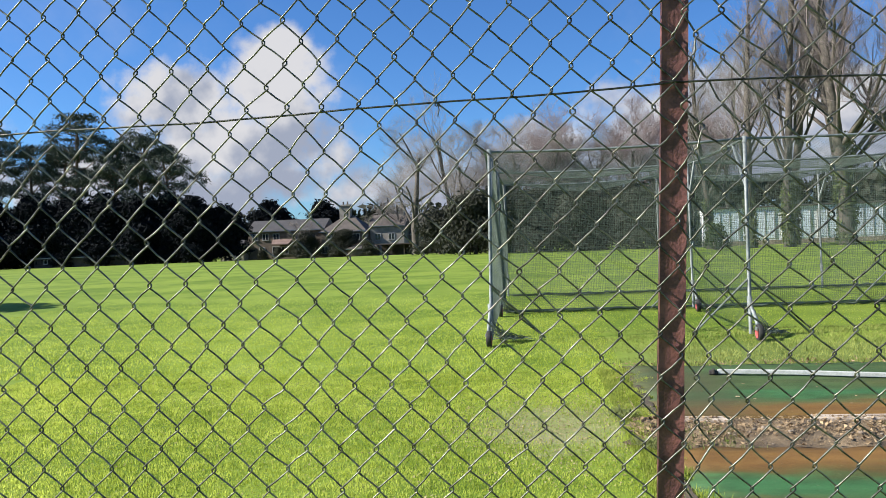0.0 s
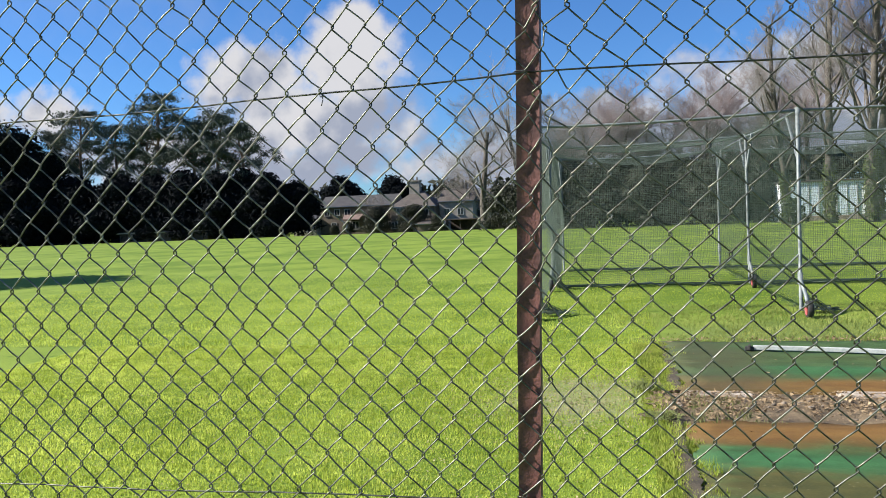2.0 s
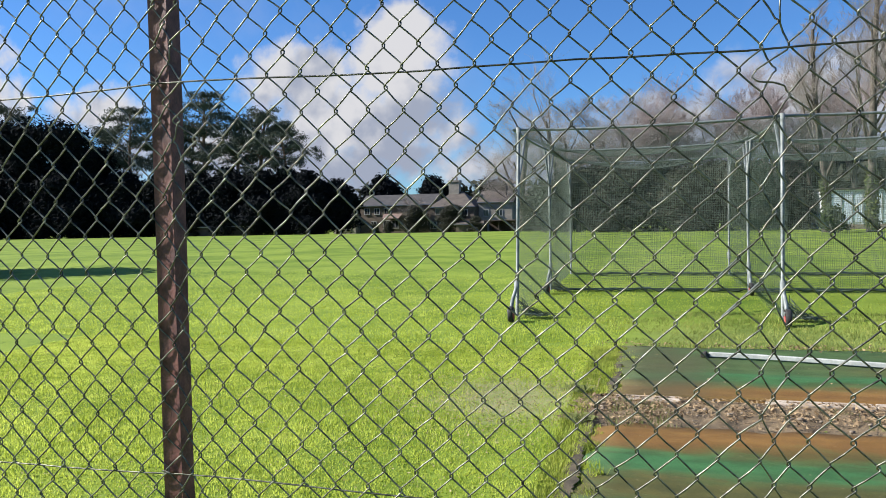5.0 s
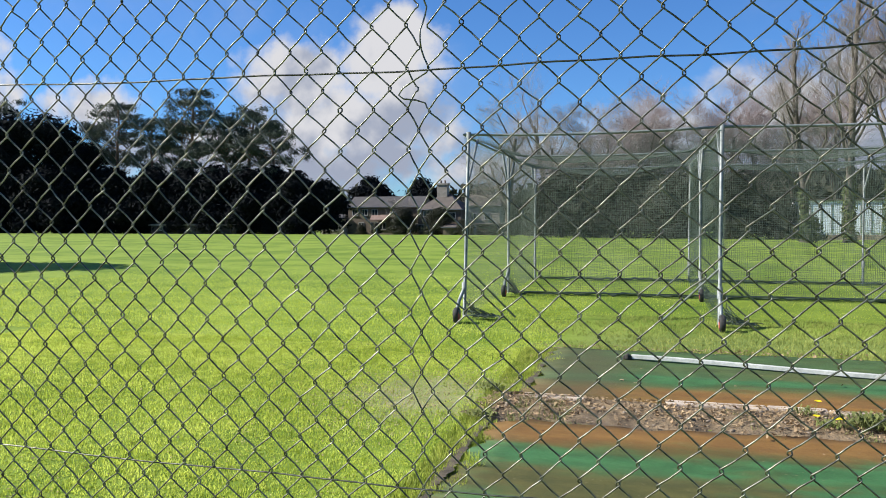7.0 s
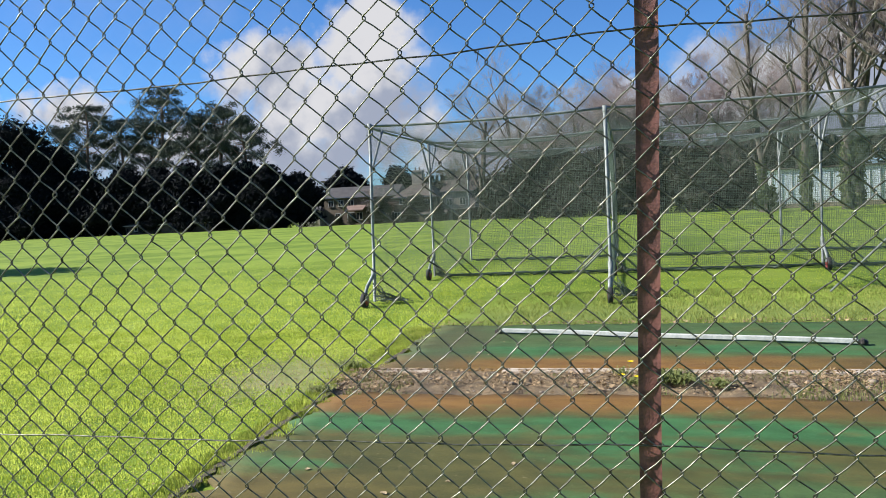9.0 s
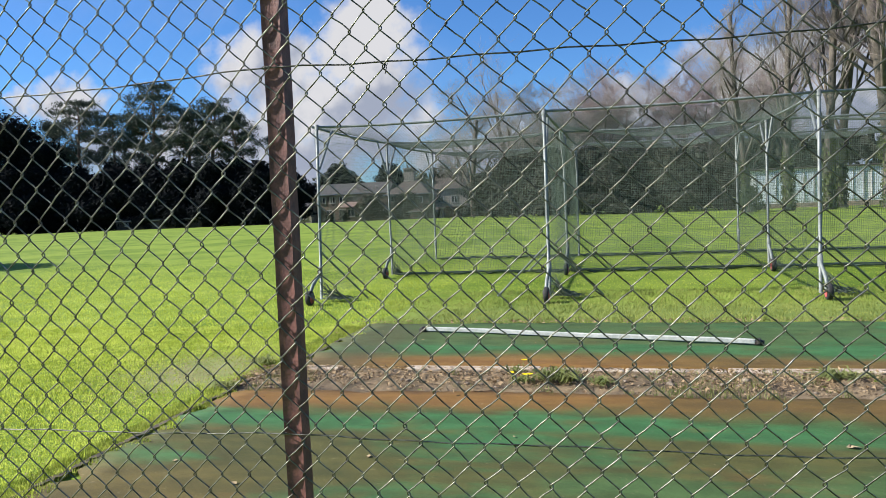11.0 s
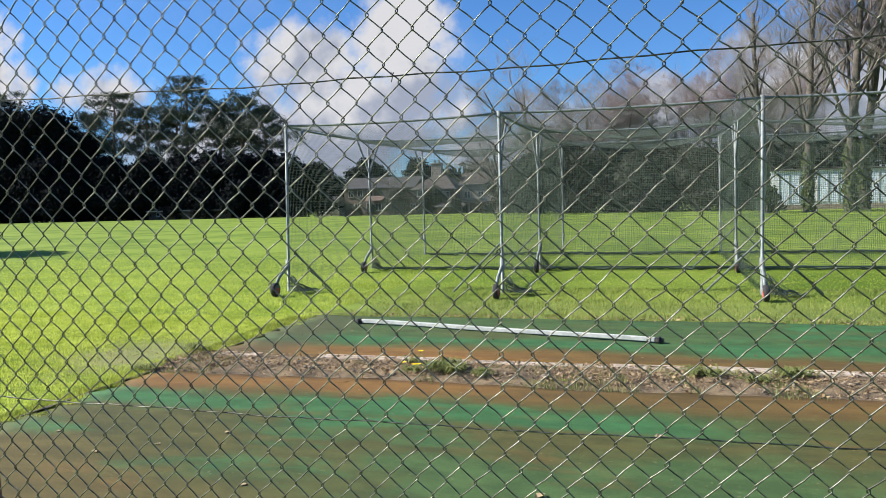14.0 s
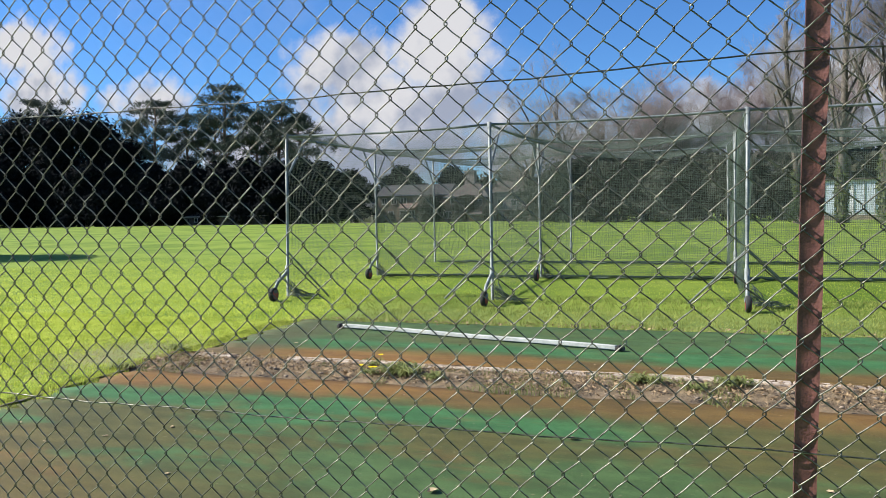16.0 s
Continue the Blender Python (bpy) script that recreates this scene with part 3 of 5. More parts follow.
blades("lawn_grass", -6.5, 0.9, 0.9, 7.2, 240000, 21, 0.022, "short bright green lawn grass beside the strips", lawn_keep)
blades("lawn_grass", -13.0, 0.7, 7.2, 20.0, 200000, 22, 0.030, "short bright green lawn grass in the sun", fading, 0.006)
blades("edge_grass", 0.38, 0.80, 0.6, 7.2, 22000, 26, 0.040, "longer ragged grass hanging over the end of the strips",
       lambda x, y: (x < 0.63 + 0.12 * (y > 4.9) - 0.08 * ((y > 3.95) & (y < 4.9)) + 0.07 * np.sin(y * 4.3) * np.sin(y * 11.0 + 1) + 0.05 * np.sin(y * 29.0), np.ones(len(x))), 0.0045, M_EDGEGRASS)
blades("fringe_grass", -0.4, 13.0, 7.1, 10.5, 60000, 23, 0.034, "longer rough grass along the edge of the strip", fringe_keep, 0.004, M_FRINGE)
blades("lawn_grass", 0.7, 14.0, 10.5, 20.0, 50000, 24, 0.024, "short green grass under the practice nets", fading, 0.006)
blades("bed_grass", 0.7, 12.5, 3.95, 4.80, 17000, 25, 0.05, "thin weedy grass on the soil bed", lambda x, y: (np.sin(x * 3.7 + y) + np.sin(x * 1.3 + 2) + 0.8 * np.sin(x * 9.1 + 4 * y) + 1.6 * (x < 1.1) > 0.3, np.ones(len(x))), 0.005, M_WEED)


def build_thatch():
    """Dead straw and moss lying in the lawn, thickest where it is worn."""
    rng = np.random.default_rng(28)
    cnt = 24000
    x, y = -6.5 + 7.1 * rng.random(cnt), 0.7 + 6.4 * rng.random(cnt)
    worn = rng.random(cnt) < 0.45
    x = np.where(worn, np.minimum(-0.15 + 0.55 * rng.normal(size=cnt), 0.55), x)
    y = np.where(worn, 4.7 + 0.62 * rng.normal(size=cnt), y)
    V, F = curled(x, y, 0.006 + 0.008 * rng.random(cnt), 0.003 + 0.009 * rng.random(cnt) ** 1.5, rng)
    tagged(new("dead_straw", mesh_np("dead_straw", V, F, M_STRAW)), "bits of pale dead straw lying in the lawn", "straw", kind="stuff")


build_thatch()


def weed(name, x, y, spread, height, count, seed, label, flowers=0):
    """A rosette of narrow leaves, with dandelion heads where it bears them."""
    rng = np.random.default_rng(seed)
    ob = thing(name, label, "weed", (x, y, 0.03))
    V, F = [], []
    for k in range(count):
        a, r = rng.random() * 2 * math.pi, spread * (0.35 + 0.65 * rng.random())
        bx, by = 0.35 * spread * rng.normal(), 0.25 * spread * rng.normal()
        h, w = height * (0.4 + 0.6 * rng.random()), 0.004 + 0.007 * rng.random()
        ca, sa = math.cos(a), math.sin(a)
        pts = ((0, 0), (0.45, 0.8), (1.0, 0.55))
        i = len(V)
        for f, g in pts:
            ww = w * (0.5, 1.0, 0.15)[pts.index((f, g))]
            V.append((bx + r * f * ca - ww * sa, by + r * f * sa + ww * ca, h * g))
            V.append((bx + r * f * ca + ww * sa, by + r * f * sa - ww * ca, h * g))
        F += [(i, i + 1, i + 3, i + 2), (i + 2, i + 3, i + 5, i + 4)]
    part("leaf_rosette", mesh_np("leaf_rosette", V, F, M_WEED), ob)
    for k in range(flowers):
        fx, fy, fz = 0.5 * spread * rng.normal(), 0.3 * spread * rng.normal(), height * (0.9 + 0.3 * rng.random())
        part("stem", tube("stem", [(fx * .6, fy * .6, 0), (fx, fy, fz)], 0.002, M_WEED, 4), ob)
        bm = bmesh.new()
        for q in range(14):
            a = q * 2 * math.pi / 14
            c, s_ = math.cos(a), math.sin(a)
            vs = [bm.verts.new((fx + p * c - g * s_, fy + p * s_ + g * c, fz + p * 0.35)) for p, g in ((0.002, -.003), (0.026, -.006), (0.026, .006), (0.002, .003))]
            bm.faces.new(vs)
        part("flower_head", mesh_bm("flower_head", bm, M_YELLOW), ob, "bright yellow dandelion flower")
    return ob


weed("grass_tuft", 3.24, 4.40, 0.20, 0.13, 170, 31, "low olive grass tuft growing in the soil bed")
weed("dandelion", 2.88, 4.66, 0.10, 0.10, 24, 32, "dandelion with a yellow flower beside the edging", 1)
weed("dandelion", 2.97, 4.34, 0.13, 0.07, 40, 33, "dandelion with yellow flowers on the soil bed", 3)
weed("green_weed", 5.34, 4.60, 0.20, 0.08, 110, 34, "leafy green weed spreading over the soil bed")
weed("green_weed", 6.02, 4.65, 0.18, 0.09, 110, 35, "leafy green weed spreading over the soil bed")
weed("green_weed", 5.75, 4.45, 0.14, 0.06, 60, 36, "small leafy weed among the gravel")
weed("green_weed", 7.3, 4.55, 0.22, 0.09, 110, 37, "leafy green weed spreading over the soil bed")
weed("grass_tuft", 0.42, 4.95, 0.16, 0.09, 60, 38, "longer grass tuft at the end of the soil bed")
weed("grass_tuft", 0.50, 4.02, 0.14, 0.07, 50, 39, "longer grass tuft at the corner of the strip")
weed("grass_tuft", 3.6, 4.30, 0.12, 0.07, 70, 40, "low olive grass tuft growing in the soil bed")


def fallen_leaf(x, y, size, turn, seed):
    rng = np.random.default_rng(seed)
    bm = bmesh.new()
    mid = [bm.verts.new((size * f, 0, 0.006 + 0.006 * math.sin(f * 3))) for f in (-1, -.5, 0, .5, 1)]
    for side in (-1, 1):
        rim = [bm.verts.new((size * f + 0.004 * rng.normal(), side * size * w, 0.006 + size * 0.28 * rng.random())) for f, w in ((-.55, .5), (-.05, .75), (.45, .45))]
        for q in ((mid[0], mid[1], rim[0]), (mid[1], mid[2], rim[1], rim[0]), (mid[2], mid[3], rim[2], rim[1]), (mid[3], mid[4], rim[2])):
            bm.faces.new(q)
    ob = new("fallen_leaf", mesh_bm("fallen_leaf", bm, M_PALELEAF))
    ob.matrix_basis = pose(x, y, 0.022, 0, 0, turn)
    tagged(ob, "pale curled dead leaf lying on the green carpet", "leaf", "fallen leaves")


for k, (lx, ly, ls) in enumerate(((5.018, 2.937, .055), (4.448, 1.875, .055), (2.3, 2.5, .03), (1.7, 2.0, .035), (2.0, 2.2, .03), (3.1, 2.95, .02), (6.4, 2.4, .035),
                                  (1.15, 2.3, .03), (2.9, 1.7, .03), (3.9, 5.3, .03), (5.6, 6.5, .03), (1.5, 5.6, .04), (1.62, 5.5, .03))):
    fallen_leaf(lx, ly, ls * 0.7, 53 * k, 60 + k)


# ---- the white beam ----
def build_beam():
    a, b = Vector((1.50, 6.67, 0)), Vector((5.04, 5.90, 0))
    ln, turn = (b - a).length, math.atan2(b.y - a.y, b.x - a.x)
    ob = thing("white_beam", "long white-painted timber beam lying on the carpet", "beam")
    ob.matrix_basis = Matrix.Translation((a.x, a.y, 0.03)) @ Matrix.Rotation(turn, 4, "Z")
    bm = bmesh.new()
    box_bm(bm, 0.07, ln - 0.07, -0.024, 0.024, 0.010, 0.052, 0.005)
    bmesh.ops.subdivide_edges(bm, edges=[e for e in bm.edges if e.calc_length() > 2], cuts=14)
    for v in bm.verts:
        v.co.y += 0.012 * math.sin(v.co.x * 1.4)
        v.co.z += 0.004 * math.sin(v.co.x * 2.6)
    part("timber", mesh_bm("timber", bm, M_BEAM), ob)
    for x in (0.035, ln - 0.035):
        bm = bmesh.new()
        box_bm(bm, x - 0.045, x + 0.045, -0.035, 0.035, 0.0, 0.042, 0.008)
        box_bm(bm, x - 0.015, x + 0.015, -0.055, 0.02, 0.01, 0.06, 0.006)
        part("end_iron", mesh_bm("end_iron", bm, M_BLACK), ob, "black iron end bracket")


build_beam()


# ---- cricket practice cage ----
COLS = (-0.92, 2.70, 6.385, 10.05)
ROWS = (9.56, 13.36, 17.15)
TOP = 2.76


def wheel(parent, x, y, z, r=0.115):
    """A castor wheel: tyre and hub."""
    bm = bmesh.new()
    rings = ((-0.035, 0.72), (-0.035, 0.92), (-0.02, 1.0), (0.02, 1.0), (0.035, 0.92), (0.035, 0.72))
    n = 20
    vs = [[bm.verts.new((x + o, y + r * f * math.cos(2 * math.pi * k / n), z + r * f * math.sin(2 * math.pi * k / n))) for o, f in rings] for k in range(n)]
    for k in range(n):
        for q in range(len(rings)):
            q2 = (q + 1) % len(rings)
            bm.faces.new((vs[k][q], vs[(k + 1) % n][q], vs[(k + 1) % n][q2], vs[k][q2]))
    w = part("wheel", smooth(mesh_bm("tyre", bm, M_RUBBER)), parent, "black rubber castor wheel")
    part("hub", tube("hub", [(x - 0.04, y, z), (x + 0.04, y, z)], r * 0.7, M_RIM, 8), w, "faded red hub")


def build_cage():
    cage = thing("practice_cage", "galvanised tube cricket cage with green netting on wheels", "practice cage")
    rng = np.random.default_rng(71)
    for j, y in enumerate(ROWS):
        for i, x in enumerate(COLS):
            lean = 0.07 if (i, j) == (0, 0) else 0.015 * rng.normal()
            r = 0.025 if j == 0 else 0.024
            part("upright", tube("upright", [(x, y, 0.04), (x + lean * .5, y, 1.4), (x + lean, y, TOP)], r, M_STEEL), cage)
            part("collar", tube("collar", [(x, y, 0.40), (x, y, 0.56)], r + 0.012, M_STEEL), cage)
            part("cap", tube("cap", [(x + lean, y, TOP - 0.05), (x + lean, y, TOP + 0.035)], r + 0.010, M_STEEL), cage)
            if j < 2:
                part("foot_strut", tube("foot_strut", [(x, y, 0.46), (x - 0.01, y - 0.30, 0.30), (x - 0.01, y - 0.44, 0.15)], 0.028, M_STEEL), cage)
                part("fork", box("fork", x - 0.055, x + 0.045, y - 0.50, y - 0.40, 0.14, 0.19, M_STEEL, 0.008), cage)
                wheel(cage, x - 0.005, y - 0.45, 0.115)
            for s in (-1, 1):
                if 0 <= i + s < len(COLS) and j < 2:
                    part("brace", tube("brace", [(x, y, 0.82), (x + s * 0.78, y, 0.05)], 0.016, M_STEEL), cage)
            if j < 2:
                part("gusset", tube("gusset", [(x + lean, y + 0.02, 2.10), (x + lean, y + 0.62, TOP - 0.02)], 0.020, M_STEEL), cage)
            if j > 0:
                part("gusset", tube("gusset", [(x + lean, y - 0.02, 2.10), (x + lean, y - 0.62, TOP - 0.02)], 0.020, M_STEEL), cage)
        for i in range(len(COLS) - 1):
            a, b = COLS[i], COLS[i + 1]
            sag = 0.02 + 0.03 * rng.random()
            pts = [(a + (b - a) * f, y, TOP - 4 * sag * f * (1 - f)) for f in np.linspace(0, 1, 7)]
            part("top_rail", tube("top_rail", pts, 0.019, M_STEEL), cage)
            if j > 0:
                part("base_rail", tube("base_rail", [(a, y, 0.07), (b, y, 0.07)], 0.013, M_STEEL), cage)
    for i, x in enumerate(COLS):
        for j in range(2):
            pts = [(x, ROWS[j] + (ROWS[1] - ROWS[0]) * f, TOP - 0.10 * f * (1 - f)) for f in np.linspace(0, 1, 5)]
            part("side_rail", tube("side_rail", pts, 0.019, M_STEEL), cage)

    # net rolls added along the rows for shade bands on the grass; netting bunched round the uprights
    for j in (1, 2):
        for i in range(len(COLS) - 1):
            n = 40
            xs = np.linspace(COLS[i] + 0.1, COLS[i + 1] - 0.1, n)
            pts = np.stack((xs, ROWS[j] + 0.10 + 0.05 * rng.normal(size=n).cumsum() / 4, 0.045 + 0.015 * rng.normal(size=n)), 1)
            part("shade_band_net", tube("shade_band_net", pts, 0.016 + 0.014 * rng.random(n), M_NET_WHITE, 6), cage, "added roll of netting that makes a dark shade band on the grass")
    for j in (0, 1):
        for i, x in enumerate(COLS):
            t = Tubes()
            for k in range(26):
                a = rng.random(3) * 6.28
                f = np.linspace(0, 1, 8)
                t.add(np.stack((x + 0.05 + (0.34 + 0.1 * rng.normal()) * f * (1 if j == 0 else 0.5) + 0.05 * np.sin(6 * f + a[0]), ROWS[j] + 0.10 * np.sin(5 * f + a[1]), 0.02 + 0.30 * rng.random() * (1 - f) ** 2 + 0.05 * np.abs(np.sin(7 * f + a[2]))), 1), 0.006, 3, False)
            part("foot_netting", t.mesh("foot_netting", M_NET_WHITE), cage, "bunched netting at the foot of an upright")["kind"] = "stuff"

    def net(name, origin, du, dv, nu, nv, mat, label, belly, r=0.0023):
        """A net of crossing cords hung over a quad, with its sag."""
        o, du_, dv_ = np.array(origin, float), np.array(du, float), np.array(dv, float)
        ph = rng.random(4) * 6

        def place(u, v):
            p = o + du_ * u[:, None] + dv_ * v[:, None]
            return p + np.array([belly(a, b) for a, b in zip(u, v)]) + 0.02 * np.stack((np.sin(9 * u + 7 * v + ph[0]), np.sin(11 * u - 6 * v + ph[1]), np.sin(8 * v + 10 * u + ph[2])), 1)

        t = Tubes()
        for k in range(nu + 1):
            v = np.linspace(0, 1, 9)
            t.add(place(np.full(9, k / nu), v), r, 3, False)
        for k in range(nv + 1):
            u = np.linspace(0, 1, 13)
            t.add(place(u, np.full(13, k / nv)), r, 3, False)
        part(name, t.mesh(name, mat), cage, label)

    for i, x in enumerate(COLS):
        net("side_net", (x, ROWS[0], 0.06), (-0.03, ROWS[2] - ROWS[0], 0), (0, 0, TOP - 0.08), 150, 54, M_NET_WHITE if i == 0 else M_NET, "fine square netting", lambda a, b: (0.05 * math.sin(math.pi * b), 0, 0), 0.0019 if i == 0 else 0.0011)
    for i in range(len(COLS) - 1):
        a, b = COLS[i], COLS[i + 1]
        net("roof_net", (a, ROWS[0], TOP), (b - a, 0, 0), (0, ROWS[2] - ROWS[0], 0), 70, 140, M_NET_WHITE, "sagging green roof netting",
            lambda p, q: (0, 0, -0.30 * (4 * p * (1 - p)) * (0.25 + 0.75 * abs(math.sin(2 * math.pi * q)))), 0.0015)
        net("back_net", (a, ROWS[2], 0.05), (b - a, 0, 0), (0, 0, TOP - 0.05), 104, 78, M_NET_WHITE, "pale green back netting", lambda p, q: (0, 0.08 * math.sin(math.pi * p), 0), 0.0025)
        net("bay_net", (a, ROWS[1], 0.05), (b - a, 0, 0), (0, 0, TOP - 0.05), 104, 78, M_NET_WHITE, "pale green netting across the bay", lambda p, q: (0, 0.10 * math.sin(math.pi * p), 0), 0.0025)
    return cage


build_cage()


# ---- chain-link fence ----
LEAN_Y = -0.043


def fence_y(z):
    return LEAN_Y * (z - 1.84)


def build_fence():
    fence = thing("chain_link_fence", "tall weathered chain-link fence on rusty angle-iron posts", "fence")
    rng = np.random.default_rng(81)
    high = 2.76
    for px, tip in ((-3.0, 0.02), (0.003, 0.034), (3.022, 0.021), (6.014, 0.013), (9.0, 0.02)):
        bm = bmesh.new()
        w, d, th = 0.047, 0.047, 0.006
        front = tuple((w * (q / 6 - 0.5), 0.003 * (1 - (q / 3 - 1) ** 2)) for q in range(7))
        prof = front + ((w / 2, d), (w / 2 - th, d), (w / 2 - th, 0.016), (-w / 2, 0.016))
        m = len(prof)
        levels = np.linspace(-0.05, high + 0.03, 24)
        rings = []
        for z in levels:
            wob = 0.0008 * rng.normal()
            rings.append([bm.verts.new((px + x + wob + tip * (z - 1.84), 0.006 + y + fence_y(z), z)) for x, y in prof])
        for a, b in zip(rings, rings[1:]):
            for k in range(m):
                k2 = (k + 1) % m
                bm.faces.new((a[k], a[k2], b[k2], b[k]))
        bm.faces.new(list(reversed(rings[0])))
        bm.faces.new(rings[-1])
        post = part("post", mesh_bm("post", bm, M_RUST), fence, "rusty red-brown angle-iron post")
        for zc in (0.952, 1.828, 2.70):
            t = Tubes()
            ang = np.linspace(0, 5.2, 14)
            t.add(np.stack((px + tip * (zc - 1.84) + 0.028 * np.cos(ang) * 0.95, fence_y(zc) + 0.004 + 0.009 * np.sin(ang), zc + 0.003 * np.sin(ang * 2)), 1), 0.0013, 5)
            part("wire_tie", t.mesh("wire_tie", M_LINE), post)

    # line wires, drawn tight from post to post
    for z, sag in ((0.06, .01), (0.950, .014), (1.827, .023), (2.70, .008)):
        xs = np.linspace(-3.0, 9.0, 121)
        f = (xs / 3.0) % 1.0
        zz = z - 4 * sag * f * (1 - f) + 0.002 * np.sin(xs * 9) + 0.0015 * np.sin(xs * 31)
        # sunlit look put into colour: lower lines get the brighter wire, upper ones the dark
        part("line_wire", tube("line_wire", np.stack((xs, fence_y(zz) - 0.0005 * np.ones_like(xs), zz), 1), 0.0019, M_WIRE if z < 1.5 else M_LINE, 6), fence)
    # loose ends of tie wire twisted on the upper line
    for bx in (-0.435, 2.665, 4.402, 3.291, 6.9):
        t = Tubes()
        ang = np.linspace(0, 14, 30)
        t.add(np.stack((bx + 0.0007 * ang, fence_y(1.82) + 0.0026 * np.cos(ang), 1.812 + 0.0026 * np.sin(ang)), 1), 0.0009, 4)
        t.add([(bx + 0.006, fence_y(1.82), 1.812), (bx + 0.009, -0.004, 1.803), (bx + 0.006, -0.006, 1.790)], 0.0011, 4)
        part("tie_twist", t.mesh("tie_twist", M_LINE), fence)

    # the mesh: flattened spirals, each hooked into the next
    n_of = np.array((-60, -17, -11, -10, -9, 0, 1, 2, 5, 10, 17, 18, 19, 25, 29, 36, 41, 44.5, 54.5, 64, 70.5, 80.5, 140.5))
    x_of = np.array((-4.45, -1.242, -0.801, -0.719, -0.652, 0.001, 0.051, 0.119, 0.343, 0.711, 1.226, 1.272, 1.342, 1.80, 2.115, 2.652, 3.028, 3.290, 4.043, 4.770, 5.269, 6.029, 10.58))
    z_of = np.array((1.825, 1.825, 1.823, 1.824, 1.822, 1.828, 1.827, 1.825, 1.828, 1.819, 1.810, 1.808, 1.810, 1.813, 1.818, 1.831, 1.844, 1.850, 1.8315, 1.830, 1.8325, 1.8665, 1.8665))
    pitch = 0.083
    r = 0.0018
    for j in range(-78, 214):
        cols = (j / 2, (j + 1) / 2)
        xa, xb = np.interp(cols, n_of, x_of)
        za, zb = np.interp(cols, n_of, z_of)
        va = [(xa, za + pitch * (m + (cols[0] % 1.0)), 0) for m in range(-24, 13)]
        vb = [(xb, zb + pitch * (m + (cols[1] % 1.0)), 1) for m in range(-24, 13)]
        verts = sorted(va + vb, key=lambda q: q[1])
        verts = [q for q in verts if 0.02 < q[1] < high]
        pts = []
        hook = 0.0026
        loose = j in (1, 2)
        last = None
        for k, (x, z, side) in enumerate(verts):
            s = 1 if side else -1
            x = x + 0.0012 * rng.normal()
            z = z + 0.0014 * rng.normal()
            if loose and 1.70 < z < 2.3:
                x += 0.011 * math.sin(z * 41 + j)
            y = -0.0024 if side else 0.0024
            if last is not None:
                xm, zm = (last[0] + x) / 2 + 0.0007 * rng.normal(), (last[1] + z) / 2 + 0.0007 * rng.normal()
                pts.append((xm, y + 0.0006 * rng.normal(), zm))
            pts += [(x - s * 0.0022, y * 0.9, z - 0.0062), (x + s * hook, y * 0.25, z - 0.0028), (x + s * hook, -y * 0.25, z + 0.0028), (x - s * 0.0022, -y * 0.9, z + 0.0062)]
            last = (x, z)
        pts = np.array(pts)
        if j == 35:
            # one spiral has parted at the line wire: its lower end springs out in a loop
            up, low = pts[pts[:, 2] > 1.815], pts[pts[:, 2] < 1.725]
            loop = np.array(((1.268, 0, 1.728), (1.264, 0, 1.738), (1.246, -.004, 1.744), (1.220, -.006, 1.747), (1.210, -.006, 1.755), (1.218, -.005, 1.768), (1.245, -.003, 1.785), (1.268, 0, 1.799), (1.272, .002, 1.808)))
            wavy = up.copy()
            wavy[:, 0] = np.interp(up[:, 2], (1.812, 1.84, 1.88, 1.925, 1.965, 2.01, 2.2), (1.270, 1.257, 1.255, 1.270, 1.257, 1.252, 1.245))
            pts = np.concatenate((low, loop, wavy))
        pts[:, 1] += fence_y(pts[:, 2])
        part("mesh_wire", tube("mesh_wire", pts, r, M_WIRE, 5), fence)
    return fence


build_fence()


